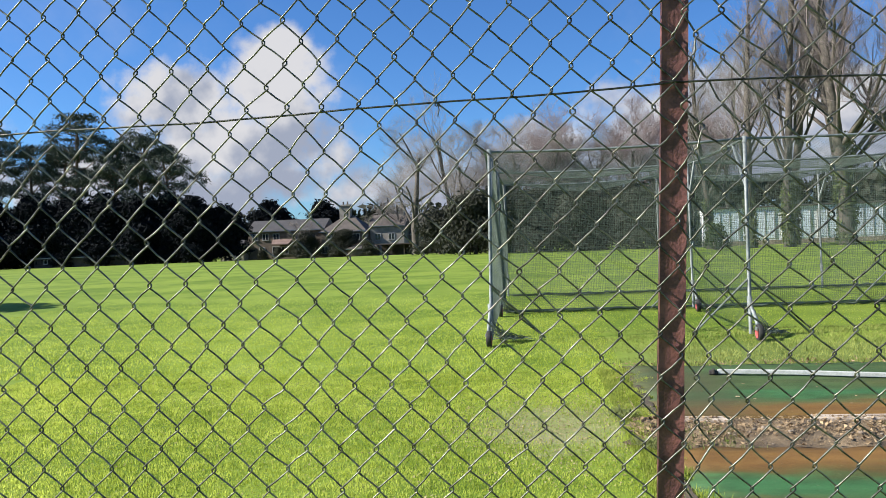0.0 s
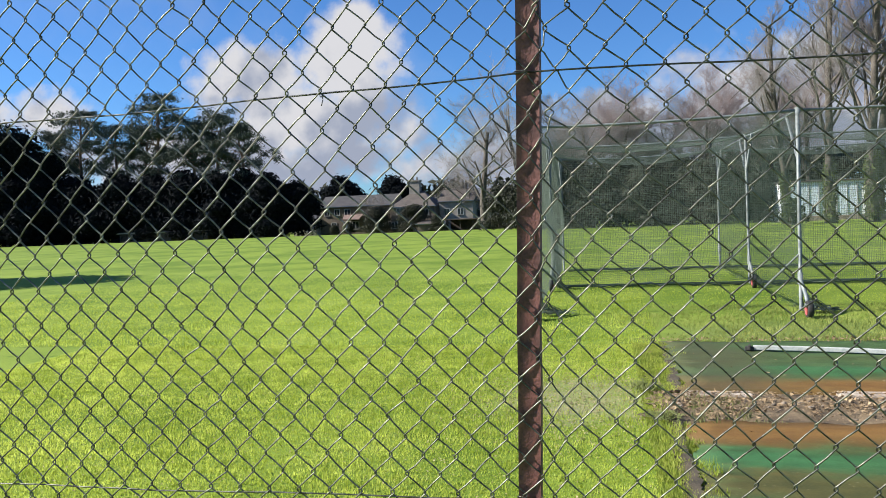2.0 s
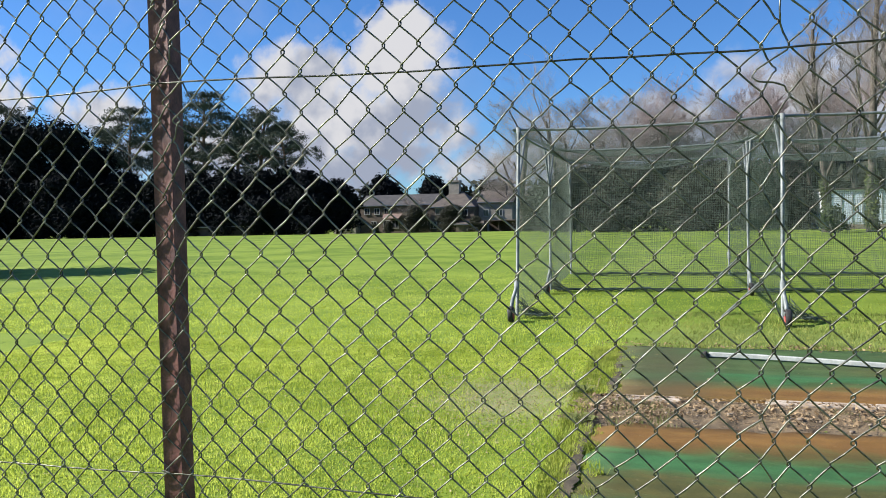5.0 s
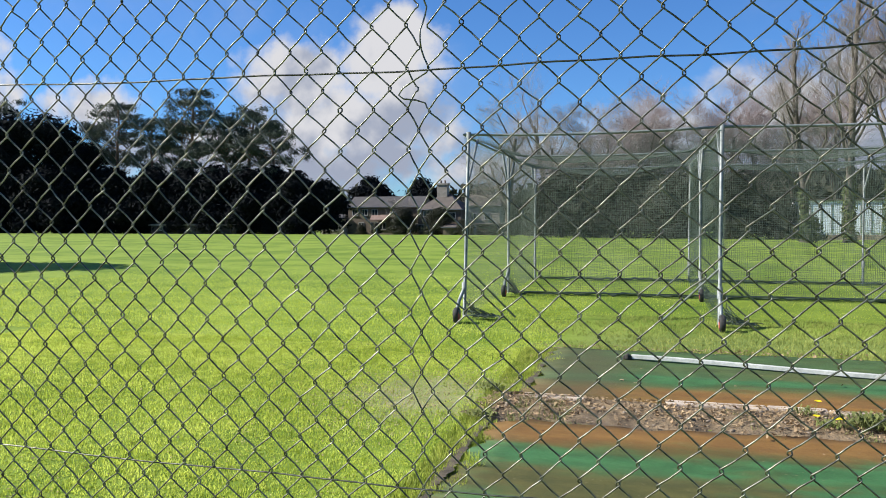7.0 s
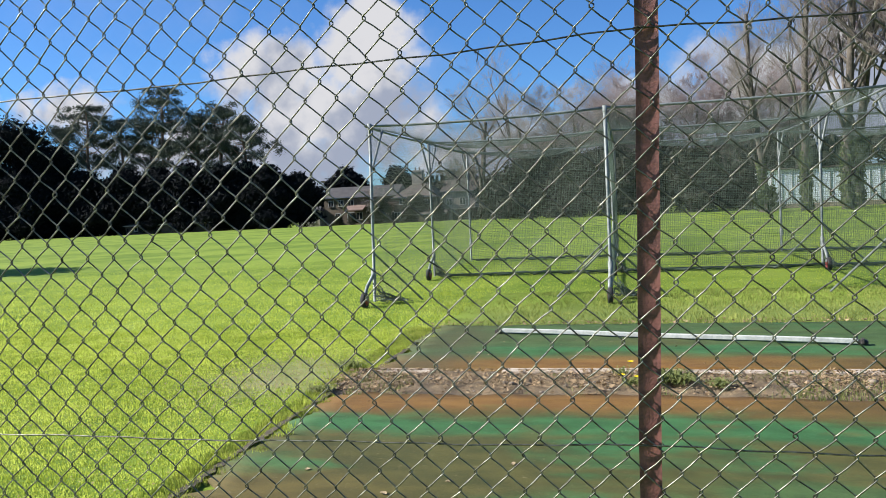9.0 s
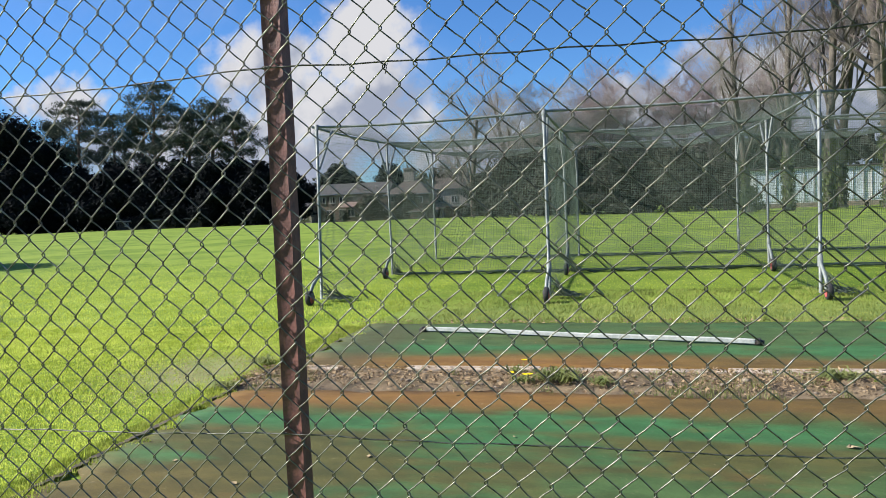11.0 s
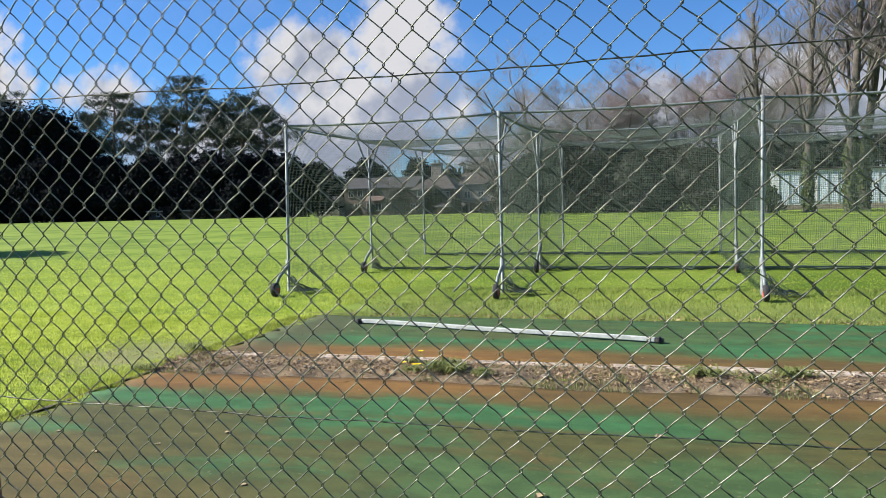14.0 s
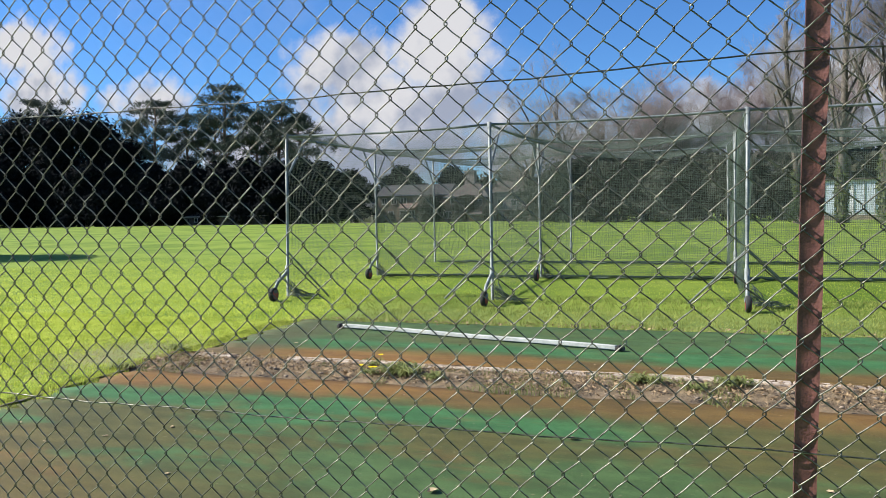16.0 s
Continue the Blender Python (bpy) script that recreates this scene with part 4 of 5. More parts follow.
# ---- trees ----
def bare_tree(name, label, height, seed, trunk_r, spread=0.62, mat=None, forks=4, ivy=0, bole=0.22, upright=0.35, levels=4, twig=1.0, leader=0):
    """A leafless tree: bole and limbs, each forking into finer branches and twigs."""
    rng = np.random.default_rng(seed)
    ob = thing(name, label, "tree")
    wood, crown = Tubes(), Tubes()

    def grow(p, d, ln, r, level):
        n = 5 if level < 2 else 3
        pts, q, dd = [p], p.copy(), d.copy()
        for k in range(n - 1):
            dd = dd + 0.16 * rng.normal(size=3) * (0.5 + 0.25 * level) * (0.35 if level == 0 and leader else 1.0) + np.array((0, 0, upright * 0.22))
            dd /= np.linalg.norm(dd)
            q = q + dd * ln / (n - 1)
            pts.append(q.copy())
        end = r * (0.55 if level < levels else 0.3)
        sides = (8, 6, 5, 4, 3, 3, 3)[level]
        (wood if level < 2 else crown).add(pts, np.linspace(r, end, n), sides, False)
        if level >= levels:
            return
        kids = forks + (1 if level > 1 else 0) + int(rng.integers(0, 2))
        lead_on = level == 0 and leader > 0
        if lead_on:
            kids = leader
        for k in range(kids):
            f = 0.32 + 0.68 * (k + rng.random() * 0.8) / kids
            f = min(f if not lead_on else 1.4 * f - 0.4, 1.0)
            i = min(int(f * (n - 1)), n - 2)
            g = f * (n - 1) - i
            base = pts[i] * (1 - g) + pts[i + 1] * g
            a = rng.random() * 2 * math.pi
            side = np.array((math.cos(a), math.sin(a), 0.25 * rng.normal()))
            nd = dd * (1 - spread) + side * spread + np.array((0, 0, upright * 0.4))
            nd /= np.linalg.norm(nd)
            reach = ln * 0.30 * (1.35 - f) * (0.7 + 0.5 * rng.random()) if lead_on else ln * (0.50 + 0.22 * rng.random())
            grow(base, nd, reach, max(r * (1 - 0.45 * f) * 0.46, 0.012 * twig), level + 1)

    bh = height * bole
    flare = [np.array((0.0, 0.0, -0.1)), np.array((0.0, 0.0, 0.4)), np.array((0.02 * height * rng.normal() * 0.3, 0.0, bh))]
    wood.add(flare, (trunk_r * 1.35, trunk_r * 1.05, trunk_r * 0.9), 10, False)
    top = flare[-1]
    lead = np.array((0.08 * rng.normal(), 0.08 * rng.normal(), 1.0))
    grow(top, lead, height * (0.74 if leader else 0.50), trunk_r * 0.85, 0)
    for k in range(0 if leader else forks - 1):
        a = 2 * math.pi * (k + rng.random() * 0.6) / max(forks - 1, 1)
        d = np.array((math.cos(a) * spread, math.sin(a) * spread, 0.75 + upright))
        grow(top - np.array((0, 0, bh * 0.25 * rng.random())), d / np.linalg.norm(d), height * 0.36, trunk_r * 0.36, 1)
    part("trunk", wood.mesh("trunk", M_BARK), ob)
    part("crown", crown.mesh("crown", mat or M_TWIG), ob, "bare branches and fine twigs")
    if ivy:
        clumps = [((0.25 * trunk_r * rng.normal(), 0.25 * trunk_r * rng.normal(), z), (trunk_r * 1.25, trunk_r * 1.25, 0.8)) for z in np.linspace(0.3, ivy, 9)]
        part("ivy", leaves("ivy", clumps, 2600, 0.14, M_IVY, seed + 5), ob, "olive ivy and shoots round the trunk")
    return ob


def pine(name, label, height, seed, lean=0.0, width=1.0):
    """A tall pine: bare trunk, crooked limbs, flat-topped clumps of needles."""
    rng = np.random.default_rng(seed)
    ob = thing(name, label, "tree")
    t = Tubes()
    trunk = [(lean * (max(z, 0.0) / height) ** 1.5 + 0.15 * math.sin(z * 0.7 + seed), 0.1 * math.sin(z * 0.5), z) for z in np.linspace(-0.2, height * 0.93, 9)]
    t.add(trunk, np.linspace(0.42, 0.12, 9), 8, False)
    limbs = Tubes()
    clumps = []
    for k in range(20):
        f = (k + 0.5) / 20
        z = height * (0.43 + 0.50 * f)
        a = 2.4 * k + 0.9 * rng.random()
        reach = width * (1.0 + 3.3 * (1 - abs(f - 0.5) / 0.62)) * (0.35 + 0.65 * rng.random())
        bx = lean * (z / height) ** 1.5
        tip = np.array((bx + reach * math.cos(a), reach * math.sin(a), z + 0.2 * reach + 0.5 * rng.normal()))
        base = np.array((bx, 0, z - 0.6))
        limbs.add([base, base * 0.55 + tip * 0.45 + np.array((0, 0, -0.35)), tip], (0.13, 0.08, 0.04), 5, False)
        for q in range(3):
            c = tip + np.array((0.85 * rng.normal(), 0.85 * rng.normal(), 0.35 * rng.normal()))
            clumps.append((tuple(c), (0.8 + 0.8 * rng.random(), 0.8 + 0.8 * rng.random(), 0.5 + 0.5 * rng.random())))
    for q in range(9):
        clumps.append(((lean + 1.2 * rng.normal() * width, 1.0 * rng.normal(), height * 0.95 + 0.35 * rng.normal()), (1.25, 1.25, 0.55)))
    part("trunk", t.mesh("trunk", M_PINE_BARK), ob)
    part("branchwork", limbs.mesh("branchwork", M_PINE_BARK), ob)["kind"] = "stuff"
    part("crown", leaves("crown", clumps, 12000, 0.19, M_PINE, seed + 1, 0.8, 0.6), ob, "grey-green tufts of needles")
    return ob


def bushy(name, label, category, width, height, depth, seed, mat, count, size, bits=26, low=0.0, peak=1.0):
    """A dense rounded crown built of many clumps, with a short trunk inside."""
    rng = np.random.default_rng(seed)
    ob = thing(name, label, category)
    clumps = []
    for k in range(bits):
        f = rng.random()
        z = low + (height - low) * (0.08 + 0.84 * f)
        k2 = (1 - (f ** 1.6) * 0.75 * peak)
        clumps.append(((width * 0.42 * k2 * rng.uniform(-1, 1), depth * 0.42 * k2 * rng.uniform(-1, 1), z),
                       (width * 0.20 * (0.7 + 0.6 * rng.random()), depth * 0.20 * (0.7 + 0.6 * rng.random()), height * 0.12 * (0.7 + 0.7 * rng.random()))))
    clumps.append(((0, 0, low + (height - low) * 0.42), (width * 0.40, depth * 0.40, (height - low) * 0.42)))
    part("trunk", tube("trunk", [(0, 0, -0.2), (0, 0, height * 0.35), (0.1, 0, height * 0.7)], (0.22, 0.17, 0.06), M_BARK, 6), ob)
    part("crown", leaves("crown", clumps, count, size, mat, seed + 2, 0.5, 0.75), ob)
    return ob


def stand(ob, x, y, turn=0.0, scale=1.0, z=None):
    ob.scale = (scale, scale, scale)
    ob.matrix_basis = pose(x, y, ground_z(y) if z is None else z, 0, 0, turn) @ Matrix.Diagonal((scale, scale, scale, 1))
    return ob


def again(ob, x, y, turn, scale=1.0):
    c = copy_thing(ob, pose(x, y, ground_z(y), 0, 0, turn))
    k = scale * ob.scale[0]
    c.matrix_basis = pose(x, y, ground_z(y), 0, 0, turn) @ Matrix.Diagonal((k, k, k, 1))
    return c


# dark bank of evergreens along the edge of the field
YEW = ("dark evergreen tree with dense black-green foliage to the ground", "tree")
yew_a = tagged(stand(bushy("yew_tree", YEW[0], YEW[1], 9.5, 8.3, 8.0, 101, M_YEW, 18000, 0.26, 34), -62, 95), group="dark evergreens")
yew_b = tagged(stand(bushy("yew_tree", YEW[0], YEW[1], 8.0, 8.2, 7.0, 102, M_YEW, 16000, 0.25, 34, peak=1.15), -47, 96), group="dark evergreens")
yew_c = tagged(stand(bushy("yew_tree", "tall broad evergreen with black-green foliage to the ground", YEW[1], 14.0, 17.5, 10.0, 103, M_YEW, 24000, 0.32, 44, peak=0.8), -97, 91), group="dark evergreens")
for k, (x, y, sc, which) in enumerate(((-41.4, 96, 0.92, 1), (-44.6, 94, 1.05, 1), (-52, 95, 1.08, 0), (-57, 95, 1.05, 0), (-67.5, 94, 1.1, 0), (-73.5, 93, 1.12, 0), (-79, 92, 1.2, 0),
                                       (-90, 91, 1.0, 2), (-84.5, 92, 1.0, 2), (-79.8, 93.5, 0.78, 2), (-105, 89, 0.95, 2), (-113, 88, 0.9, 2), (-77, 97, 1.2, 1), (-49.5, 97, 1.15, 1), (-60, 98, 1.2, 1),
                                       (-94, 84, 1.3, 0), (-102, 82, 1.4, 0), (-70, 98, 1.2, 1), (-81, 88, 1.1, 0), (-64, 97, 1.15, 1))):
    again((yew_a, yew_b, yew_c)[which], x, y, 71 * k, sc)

# low near-black copies added to close gaps where sunlit grass showed under the bank
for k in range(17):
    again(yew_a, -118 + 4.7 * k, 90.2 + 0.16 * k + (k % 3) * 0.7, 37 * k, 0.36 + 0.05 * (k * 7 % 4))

PINE = "tall pine with a bare trunk and open grey-green crown"
pine_a = tagged(stand(pine("pine_tree", PINE, 21.8, 121, 0.4, 1.1), -63.5, 98), group="pines")
pine_b = tagged(stand(pine("pine_tree", PINE, 18.4, 122, 1.4, 1.0), -54.5, 98), group="pines")
for k, (x, y, sc, which) in enumerate(((-76.5, 98, 0.93, 0), (-71.0, 99, 0.83, 0), (-49.5, 98, 0.90, 1), (-58.5, 99, 0.96, 1), (-67.5, 100, 0.95, 1), (-81.0, 99, 0.95, 1), (-97, 96, 0.98, 0))):
    again((pine_a, pine_b)[which], x, y, 97 * k + 30, sc)

# the tree whose shadow lies across the grass
stand(bushy("round_tree", "broad evergreen tree shading the open grass", "tree", 6.4, 7.4, 6.0, 131, M_EVERGREEN, 6500, 0.34, 24, low=1.6), -25.4, 16.6)

# bare trees by the houses
big = tagged(stand(bare_tree("bare_tree", "large leafless tree with a spreading crown of fine twigs", 18.5, 141, 0.50, 0.62, None, 4, 0, 0.2, 0.32, 5, 0.8), -15.9, 99), group="bare trees")
tagged(stand(bare_tree("bare_tree", "slender leafless tree with upright forking limbs", 18.0, 142, 0.36, 0.45, None, 3, 0, 0.3, 0.6), -11.0, 98), group="bare trees")
stand(bushy("holly_tree", "dark glossy evergreen tree beside the open shelter", "tree", 7.0, 8.4, 6.0, 143, M_EVERGREEN, 6000, 0.34, 30), -8.4, 97)
again(big, -21.5, 118, 120, 0.62)
again(big, -27.5, 138, 200, 0.55)

# wood behind the practice cage
mid_a = tagged(stand(bare_tree("bare_tree", "leafless tree with pale twigs above the thicket", 12.8, 151, 0.26, 0.60, None, 4, 0, 0.22, 0.4, 5, 0.85), -1.6, 76), group="bare trees")
mid_b = tagged(stand(bare_tree("bare_tree", "leafless tree with ruddy twigs above the thicket", 12.6, 152, 0.24, 0.56, M_TWIG_RED, 4, 0, 0.25, 0.5, 5, 0.85), 9.6, 75), group="bare trees")
for k, (x, y, sc, which) in enumerate(((-7.5, 78, 0.98, 0), (-4.6, 79, 1.0, 0), (1.2, 76, 1.0, 1), (4.0, 78, 0.86, 0), (6.6, 77, 0.92, 0), (12.4, 76, 0.92, 1), (15.0, 74, 0.95, 0), (18.0, 72, 1.05, 1))):
    again((mid_a, mid_b)[which], x, y, 47 * k + 10, sc)
shrub_a = tagged(stand(bushy("thicket_shrub", "dense brown-green winter shrub at the field edge", "shrub", 6.5, 5.2, 5.0, 161, M_SHRUB, 12000, 0.17, 40), -1.0, 64), group="thicket")
for k, (x, y, sc) in enumerate(((-5.4, 66, 1.05), (3.6, 63, 0.98), (7.8, 62, 0.98), (-9.6, 74, 0.85), (11.6, 62, 0.72), (1.2, 67, 1.15), (6.0, 67, 1.1), (-3.2, 69, 1.2))):
    again(shrub_a, x, y, 63 * k, sc)
ever = stand(bushy("clipped_bush", "low rounded dark bush at the foot of the trees", "shrub", 1.9, 1.7, 1.6, 171, M_EVERGREEN, 1500, 0.12, 16), 11.6, 50)

# tall limes on the far edge
lime_a = tagged(stand(bare_tree("lime_tree", "tall leafless lime with an ivy-clad trunk and dense ruddy twigs", 23.0, 181, 0.46, 0.50, M_TWIG_RED, 3, 6.5, 0.16, 0.50, 5, 0.62, 17), 19.8, 50), group="limes")
lime_b = tagged(stand(bare_tree("lime_tree", "tall leafless lime with a rough brown trunk", 19.0, 182, 0.32, 0.45, M_TWIG, 3, 4.0, 0.18, 0.5, 5, 0.62, 15), 16.4, 50.5), group="limes")
for k, (x, y, sc, which) in enumerate(((14.1, 51, 0.9, 1), (11.7, 52, 0.75, 1), (23.2, 49, 1.0, 0), (18.2, 55, 1.05, 1), (22.0, 56, 0.95, 0), (26.5, 50, 1.0, 1))):
    again((lime_a, lime_b)[which], x, y, 83 * k + 20, sc)


# ---- buildings ----
def gabled(bm, x0, x1, y0, y1, z0, z1, hip=0.0, over=0.25):
    """A pitched roof over a block, its ridge along x, hipped by that much at both ends."""
    ym = (y0 + y1) / 2
    a = [bm.verts.new(p) for p in ((x0 - over, y0 - over, z0), (x1 + over, y0 - over, z0), (x1 + over, y1 + over, z0), (x0 - over, y1 + over, z0))]
    b = [bm.verts.new(p) for p in ((x0 - over + hip, ym, z1), (x1 + over - hip, ym, z1))]
    for f in ((a[0], a[1], b[1], b[0]), (a[2], a[3], b[0], b[1]), (a[1], a[2], b[1]), (a[3], a[0], b[0]), (a[3], a[2], a[1], a[0])):
        bm.faces.new(f)


def window(parent, x0, x1, y, z0, z1, bars=1):
    """A window set in a facade that faces the field."""
    w = part("window", box("window", x0, x1, y - 0.03, y + 0.06, z0, z1, M_GLASS), parent, "dark window glass")
    f = 0.08
    bm = bmesh.new()
    box_bm(bm, x0 - f, x0, y - 0.07, y + 0.05, z0 - f, z1 + f)
    box_bm(bm, x1, x1 + f, y - 0.07, y + 0.05, z0 - f, z1 + f)
    box_bm(bm, x0, x1, y - 0.07, y + 0.05, z1, z1 + f)
    for k in range(bars):
        c = x0 + (x1 - x0) * (k + 1) / (bars + 1)
        box_bm(bm, c - 0.04, c + 0.04, y - 0.06, y + 0.04, z0, z1)
    part("window_frame", mesh_bm("window_frame", bm, M_FRAME), w, "white window frame")
    part("sill", box("sill", x0 - 0.12, x1 + 0.12, y - 0.14, y + 0.05, z0 - 0.16, z0 - f, M_FRAME), w)


def house(name, label, x0, x1, y0, y1, z0, eave, ridge, wall_mat, roof_mat, hip=0.0):
    ob = thing(name, label, "house", ((x0 + x1) / 2, y0, z0))

    def local(me):
        me.transform(Matrix.Translation((-(x0 + x1) / 2, -y0, -z0)))
        return me

    part("wall", local(box("wall", x0, x1, y0, y1, z0 - 0.6, eave, wall_mat)), ob)
    bm = bmesh.new()
    gabled(bm, x0, x1, y0, y1, eave - 0.05, ridge, hip)
    part("roof", local(mesh_bm("roof", bm, roof_mat)), ob)
    part("gutter", local(tube("gutter", [(x0 - 0.25, y0 - 0.27, eave - 0.05), (x1 + 0.25, y0 - 0.27, eave - 0.05)], 0.07, M_FRAME, 6)), ob)
    if hip == 0:
        for xe in (x0, x1):
            bm = bmesh.new()
            vs = [bm.verts.new(p) for p in ((xe - .01, y0, eave - .06), (xe - .01, y1, eave - .06), (xe - .01, (y0 + y1) / 2, ridge - .12), (xe + .01, y0, eave - .06), (xe + .01, y1, eave - .06), (xe + .01, (y0 + y1) / 2, ridge - .12))]
            for f in ((0, 1, 2), (5, 4, 3), (0, 3, 4, 1), (1, 4, 5, 2), (2, 5, 3, 0)):
                bm.faces.new([vs[q] for q in f])
            part("gable", local(mesh_bm("gable", bm, wall_mat)), ob)

    def fit_windows(rows):
        for w0, w1, a, b, bars in rows:
            window(ob, w0 - (x0 + x1) / 2, w1 - (x0 + x1) / 2, 0, a - z0, b - z0, bars)
    return ob, fit_windows, local


def chimney(ob, local, x0, x1, y0, y1, z0, z1):
    bm = bmesh.new()
    box_bm(bm, x0, x1, y0, y1, z0, z1)
    box_bm(bm, x0 - 0.12, x1 + 0.12, y0 - 0.12, y1 + 0.12, z1 - 0.25, z1)
    c = part("chimney", local(mesh_bm("chimney", bm, M_STONEWALL)), ob)
    for k in (0.3, 0.7):
        x = x0 + (x1 - x0) * k
        part("pot", local(tube("pot", [(x, (y0 + y1) / 2, z1), (x, (y0 + y1) / 2, z1 + 0.5)], 0.14, M_TILE, 8)), c)


h, put_w, loc = house("house", "two-storey brown brick house with a slate roof and white windows", -45.5, -33.2, 115, 122, -1.06, 3.5, 5.3, M_BRICK, M_SLATE)
put_w(((-44.7, -43.9, 2.2, 3.0, 1), (-43.0, -42.2, 2.2, 3.05, 1), (-41.3, -40.4, 2.2, 3.0, 1), (-41.5, -40.4, -0.1, 1.0, 1), (-40.0, -39.0, -0.1, 0.95, 1), (-43.6, -42.8, -0.1, 0.9, 1), (-35.6, -34.9, -0.1, 0.9, 1), (-34.4, -33.5, -0.1, 0.8, 1)))
door = part("door", box("door", -37.4, -36.1, 114.93, 115.05, -1.05, 0.75, M_FRAME), h, "white double door")
door.data.transform(Matrix.Translation((39.35, -115, 1.06)))
for k in (-37.05, -36.42):
    me = box("door_pane", k - 0.16, k + 0.16, 114.90, 114.95, -0.75, 0.6, M_GLASS)
    me.transform(Matrix.Translation((39.35, -115, 1.06)))
    part("door_pane", me, door)
bm = bmesh.new()
vs = [bm.verts.new(p) for p in ((-41.4, 114.9, 2.15), (-38.2, 114.9, 2.15), (-38.4, 113.6, 1.45), (-41.2, 113.6, 1.45), (-41.4, 114.9, 2.0), (-38.2, 114.9, 2.0), (-38.4, 113.6, 1.3), (-41.2, 113.6, 1.3))]
for f in ((3, 2, 1, 0), (4, 5, 6, 7), (0, 1, 5, 4), (1, 2, 6, 5), (2, 3, 7, 6), (3, 0, 4, 7)):
    bm.faces.new([vs[q] for q in f])
part("canopy", loc(mesh_bm("canopy", bm, M_PINKROOF)), h, "pink tiled canopy over the ground floor")

h, put_w, loc = house("house", "brown house with a hipped roof and tall chimney", -33.1, -26.0, 113.5, 122, -1.06, 3.0, 5.5, M_BRICK, M_TILE, 3.0)
put_w(((-32.1, -31.1, 2.0, 2.75, 1), (-33.0, -32.1, -0.25, 0.65, 1), (-31.4, -30.4, -0.25, 0.65, 1), (-28.0, -27.0, 1.7, 2.5, 1)))
chimney(h, loc, -30.9, -29.2, 117, 118.4, 3.5, 7.3)

h, put_w, loc = house("garden_room", "low pale extension with a grey roof", -49.5, -45.7, 113.2, 117, -1.06, 1.6, 2.3, M_STONEWALL, M_SLATE, 0.6)
put_w(((-47.6, -46.5, -0.2, 0.9, 1), (-49.1, -48.2, -0.2, 0.8, 1)))

h, put_w, loc = house("house", "pale stone house with a brown tiled roof", -25.8, -20.4, 116, 124, -1.06, 3.6, 5.5, M_STONEWALL, M_TILE)
put_w(((-25.0, -24.2, 1.5, 2.4, 1), (-22.8, -22.0, 1.5, 2.4, 1)))
chimney(h, loc, -21.6, -20.9, 119.5, 120.5, 4.8, 6.9)
h, put_w, loc = house("house", "light-coloured house gable behind the bare trees", -20.0, -13.6, 120, 126, -1.06, 2.2, 5.6, M_STONEWALL, M_SLATE, 1.2)
put_w(((-18.2, -17.4, 0.6, 1.5, 1), (-15.8, -15.0, 0.6, 1.5, 1)))
h, put_w, loc = house("outbuilding", "small brown outbuilding with a shallow roof", -27.9, -23.7, 109.5, 112.5, -1.06, 0.25, 0.75, M_BRICK, M_TILE, 0.4)
# cottage walls and roof use the dark wood tone to imitate shade below the trees
h, put_w, loc = house("cottage", "low cottage under the dark evergreens, shade put into its dark colour", -66.0, -52.5, 91.6, 94.5, -0.6, 0.8, 1.5, M_DARKWOOD_SHADE, M_DARKWOOD_SHADE, 0.5)
put_w(((-64.5, -64.1, 0.1, 0.5, 0),))


def build_shelter():
    ob = thing("open_shelter", "long dark timber shelter with an open front", "shelter", (-18.4, 109.5, -0.9))
    part("roof", box("roof", -5.1, 5.1, -0.3, 3.2, 1.55, 1.72, M_DARKWOOD_SHADE, 0.02), ob)
    part("back_wall", box("back_wall", -4.9, 4.9, 2.7, 2.85, -0.3, 1.55, M_DARKWOOD_SHADE), ob)
    for k in range(6):
        x = -4.8 + 9.6 * k / 5
        part("post", box("post", x - 0.07, x + 0.07, -0.1, 0.04, -0.3, 1.55, M_DARKWOOD_SHADE), ob)


build_shelter()


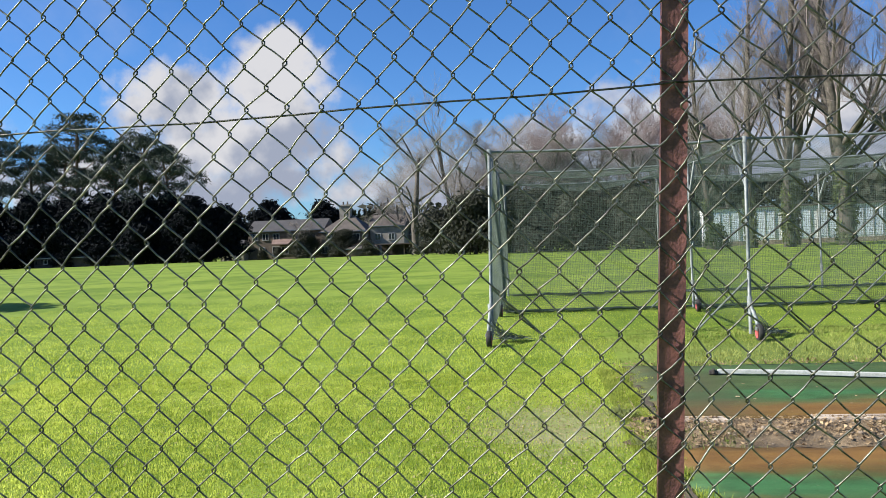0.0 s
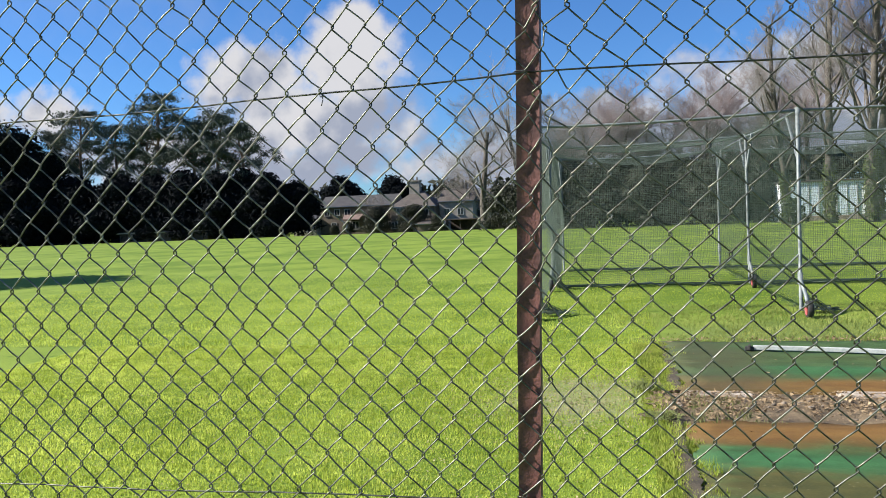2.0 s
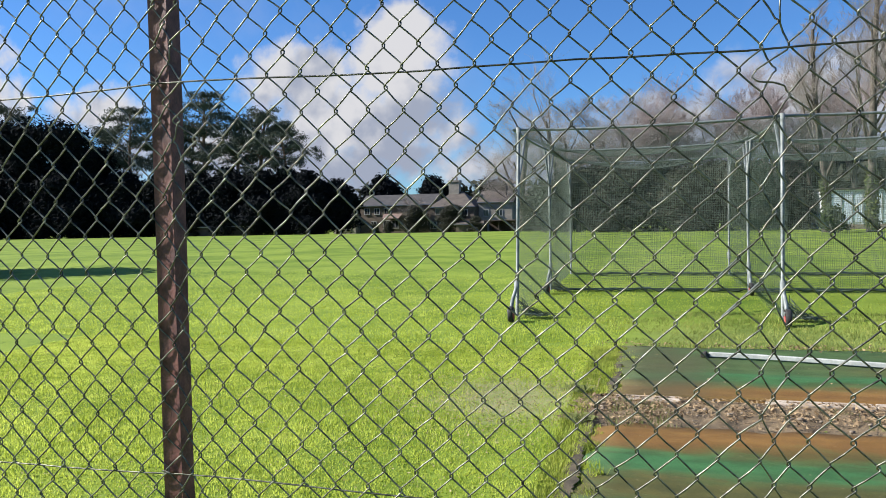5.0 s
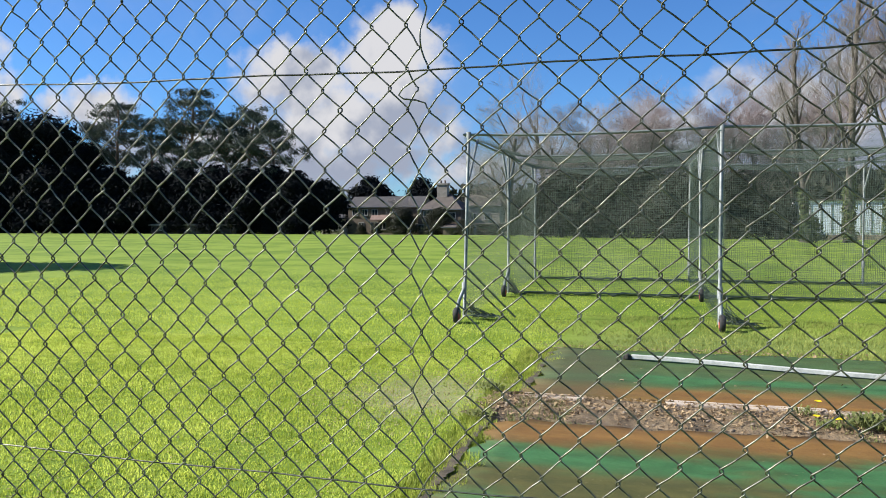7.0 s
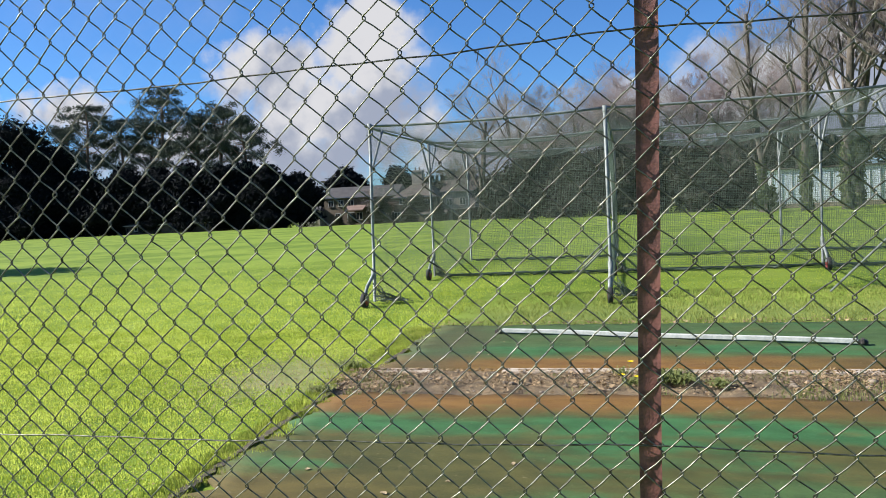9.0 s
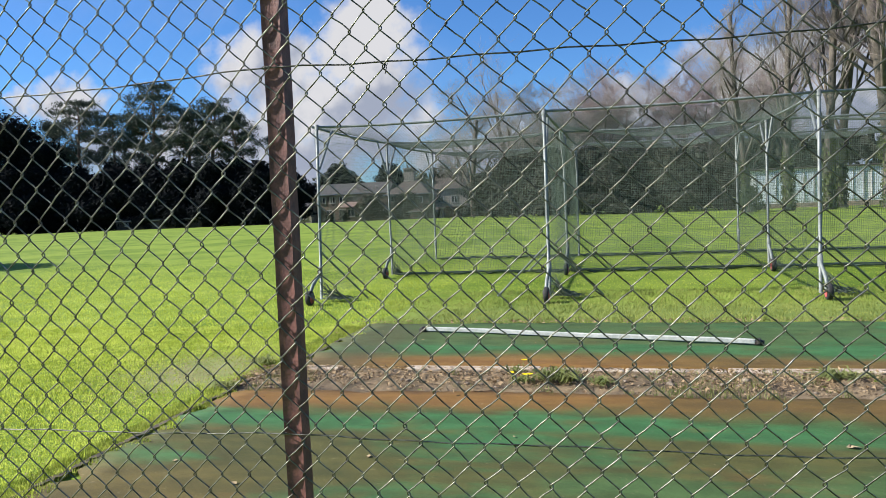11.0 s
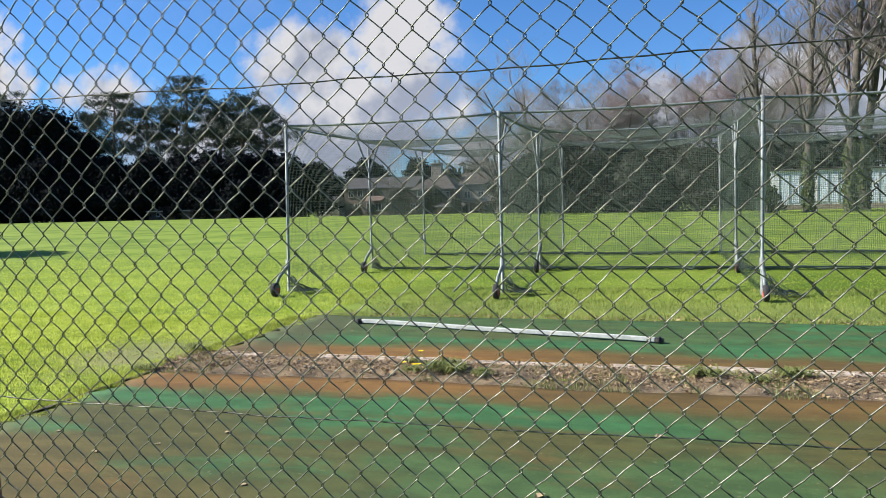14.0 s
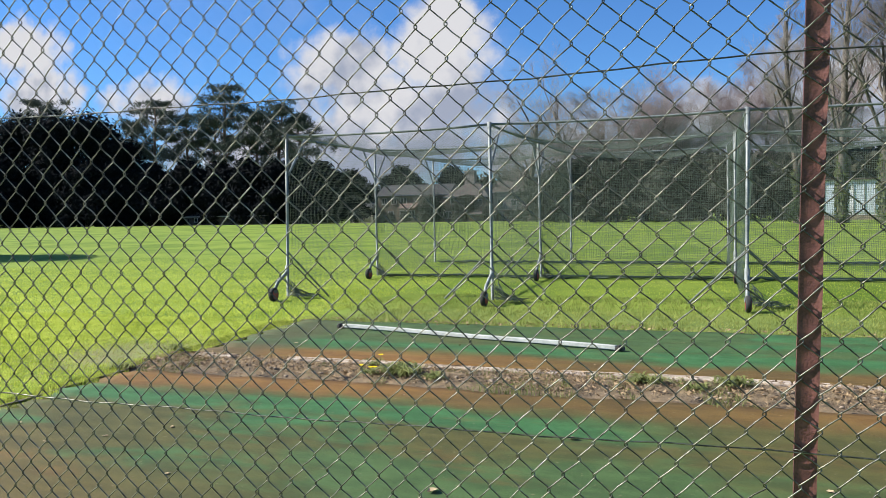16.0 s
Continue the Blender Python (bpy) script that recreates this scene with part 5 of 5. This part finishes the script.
def build_pavilion():
    """The long white wall with pale panels behind the limes."""
    ob = thing("white_pavilion", "long low white building with pale blue panels behind the limes", "building", (21.0, 60.0, ground_z(60)))
    part("wall", box("wall", -8.0, 14.0, 0, 5, -0.3, 2.9, M_WHITE), ob)
    part("plinth", box("plinth", -8.02, 14.02, -0.04, 0.3, -0.3, 0.35, M_CONCRETE), ob)
    part("roof", box("roof", -8.1, 14.1, -0.15, 5.2, 2.9, 3.02, M_TILE, 0.03), ob)
    for k in range(8):
        x = -7.4 + 2.65 * k
        p = part("panel", box("panel", x, x + 2.1, -0.03, 0.05, 0.5, 2.6, M_PALEBLUE), ob)
        for q in (0.0, 0.7, 1.4, 2.1):
            part("mullion", box("mullion", x + q - 0.03, x + q + 0.03, -0.06, 0.04, 0.45, 2.65, M_FRAME), p)


build_pavilion()

# far woods that close the view
def far_wood(seed, x0, x1, y, height, label):
    rng = np.random.default_rng(seed)
    n = int((x1 - x0) / 5)
    clumps = [((x0 + (x1 - x0) * rng.random(), y + 6 * rng.random(), height * (0.15 + 0.7 * rng.random())), (4 + 3 * rng.random(), 3, height * (0.18 + 0.2 * rng.random()))) for k in range(n * 3)]
    tagged(new("far_woods", leaves("far_woods", clumps, 12000, 0.9, M_SHRUB, seed, 0.8)), label, "woodland", kind="stuff")


far_wood(191, -70, 40, 165, 8.5, "hazy brown winter woodland beyond the houses")
far_wood(192, 5, 60, 92, 7.0, "brown winter woodland beyond the field")


for k, (x, y, sc) in enumerate(((-29.0, 111.5, 0.80), (-34.9, 112.2, 0.78), (-39.8, 112.6, 0.36), (-24.6, 108.6, 0.45), (-42.5, 113, 0.3))):
    again(shrub_a, x, y, 41 * k + 7, sc)
small = tagged(stand(bare_tree("bare_tree", "small leafless garden tree before the house", 6.0, 145, 0.14, 0.6, None, 4, 0, 0.2, 0.3), -35.6, 112), group="bare trees")
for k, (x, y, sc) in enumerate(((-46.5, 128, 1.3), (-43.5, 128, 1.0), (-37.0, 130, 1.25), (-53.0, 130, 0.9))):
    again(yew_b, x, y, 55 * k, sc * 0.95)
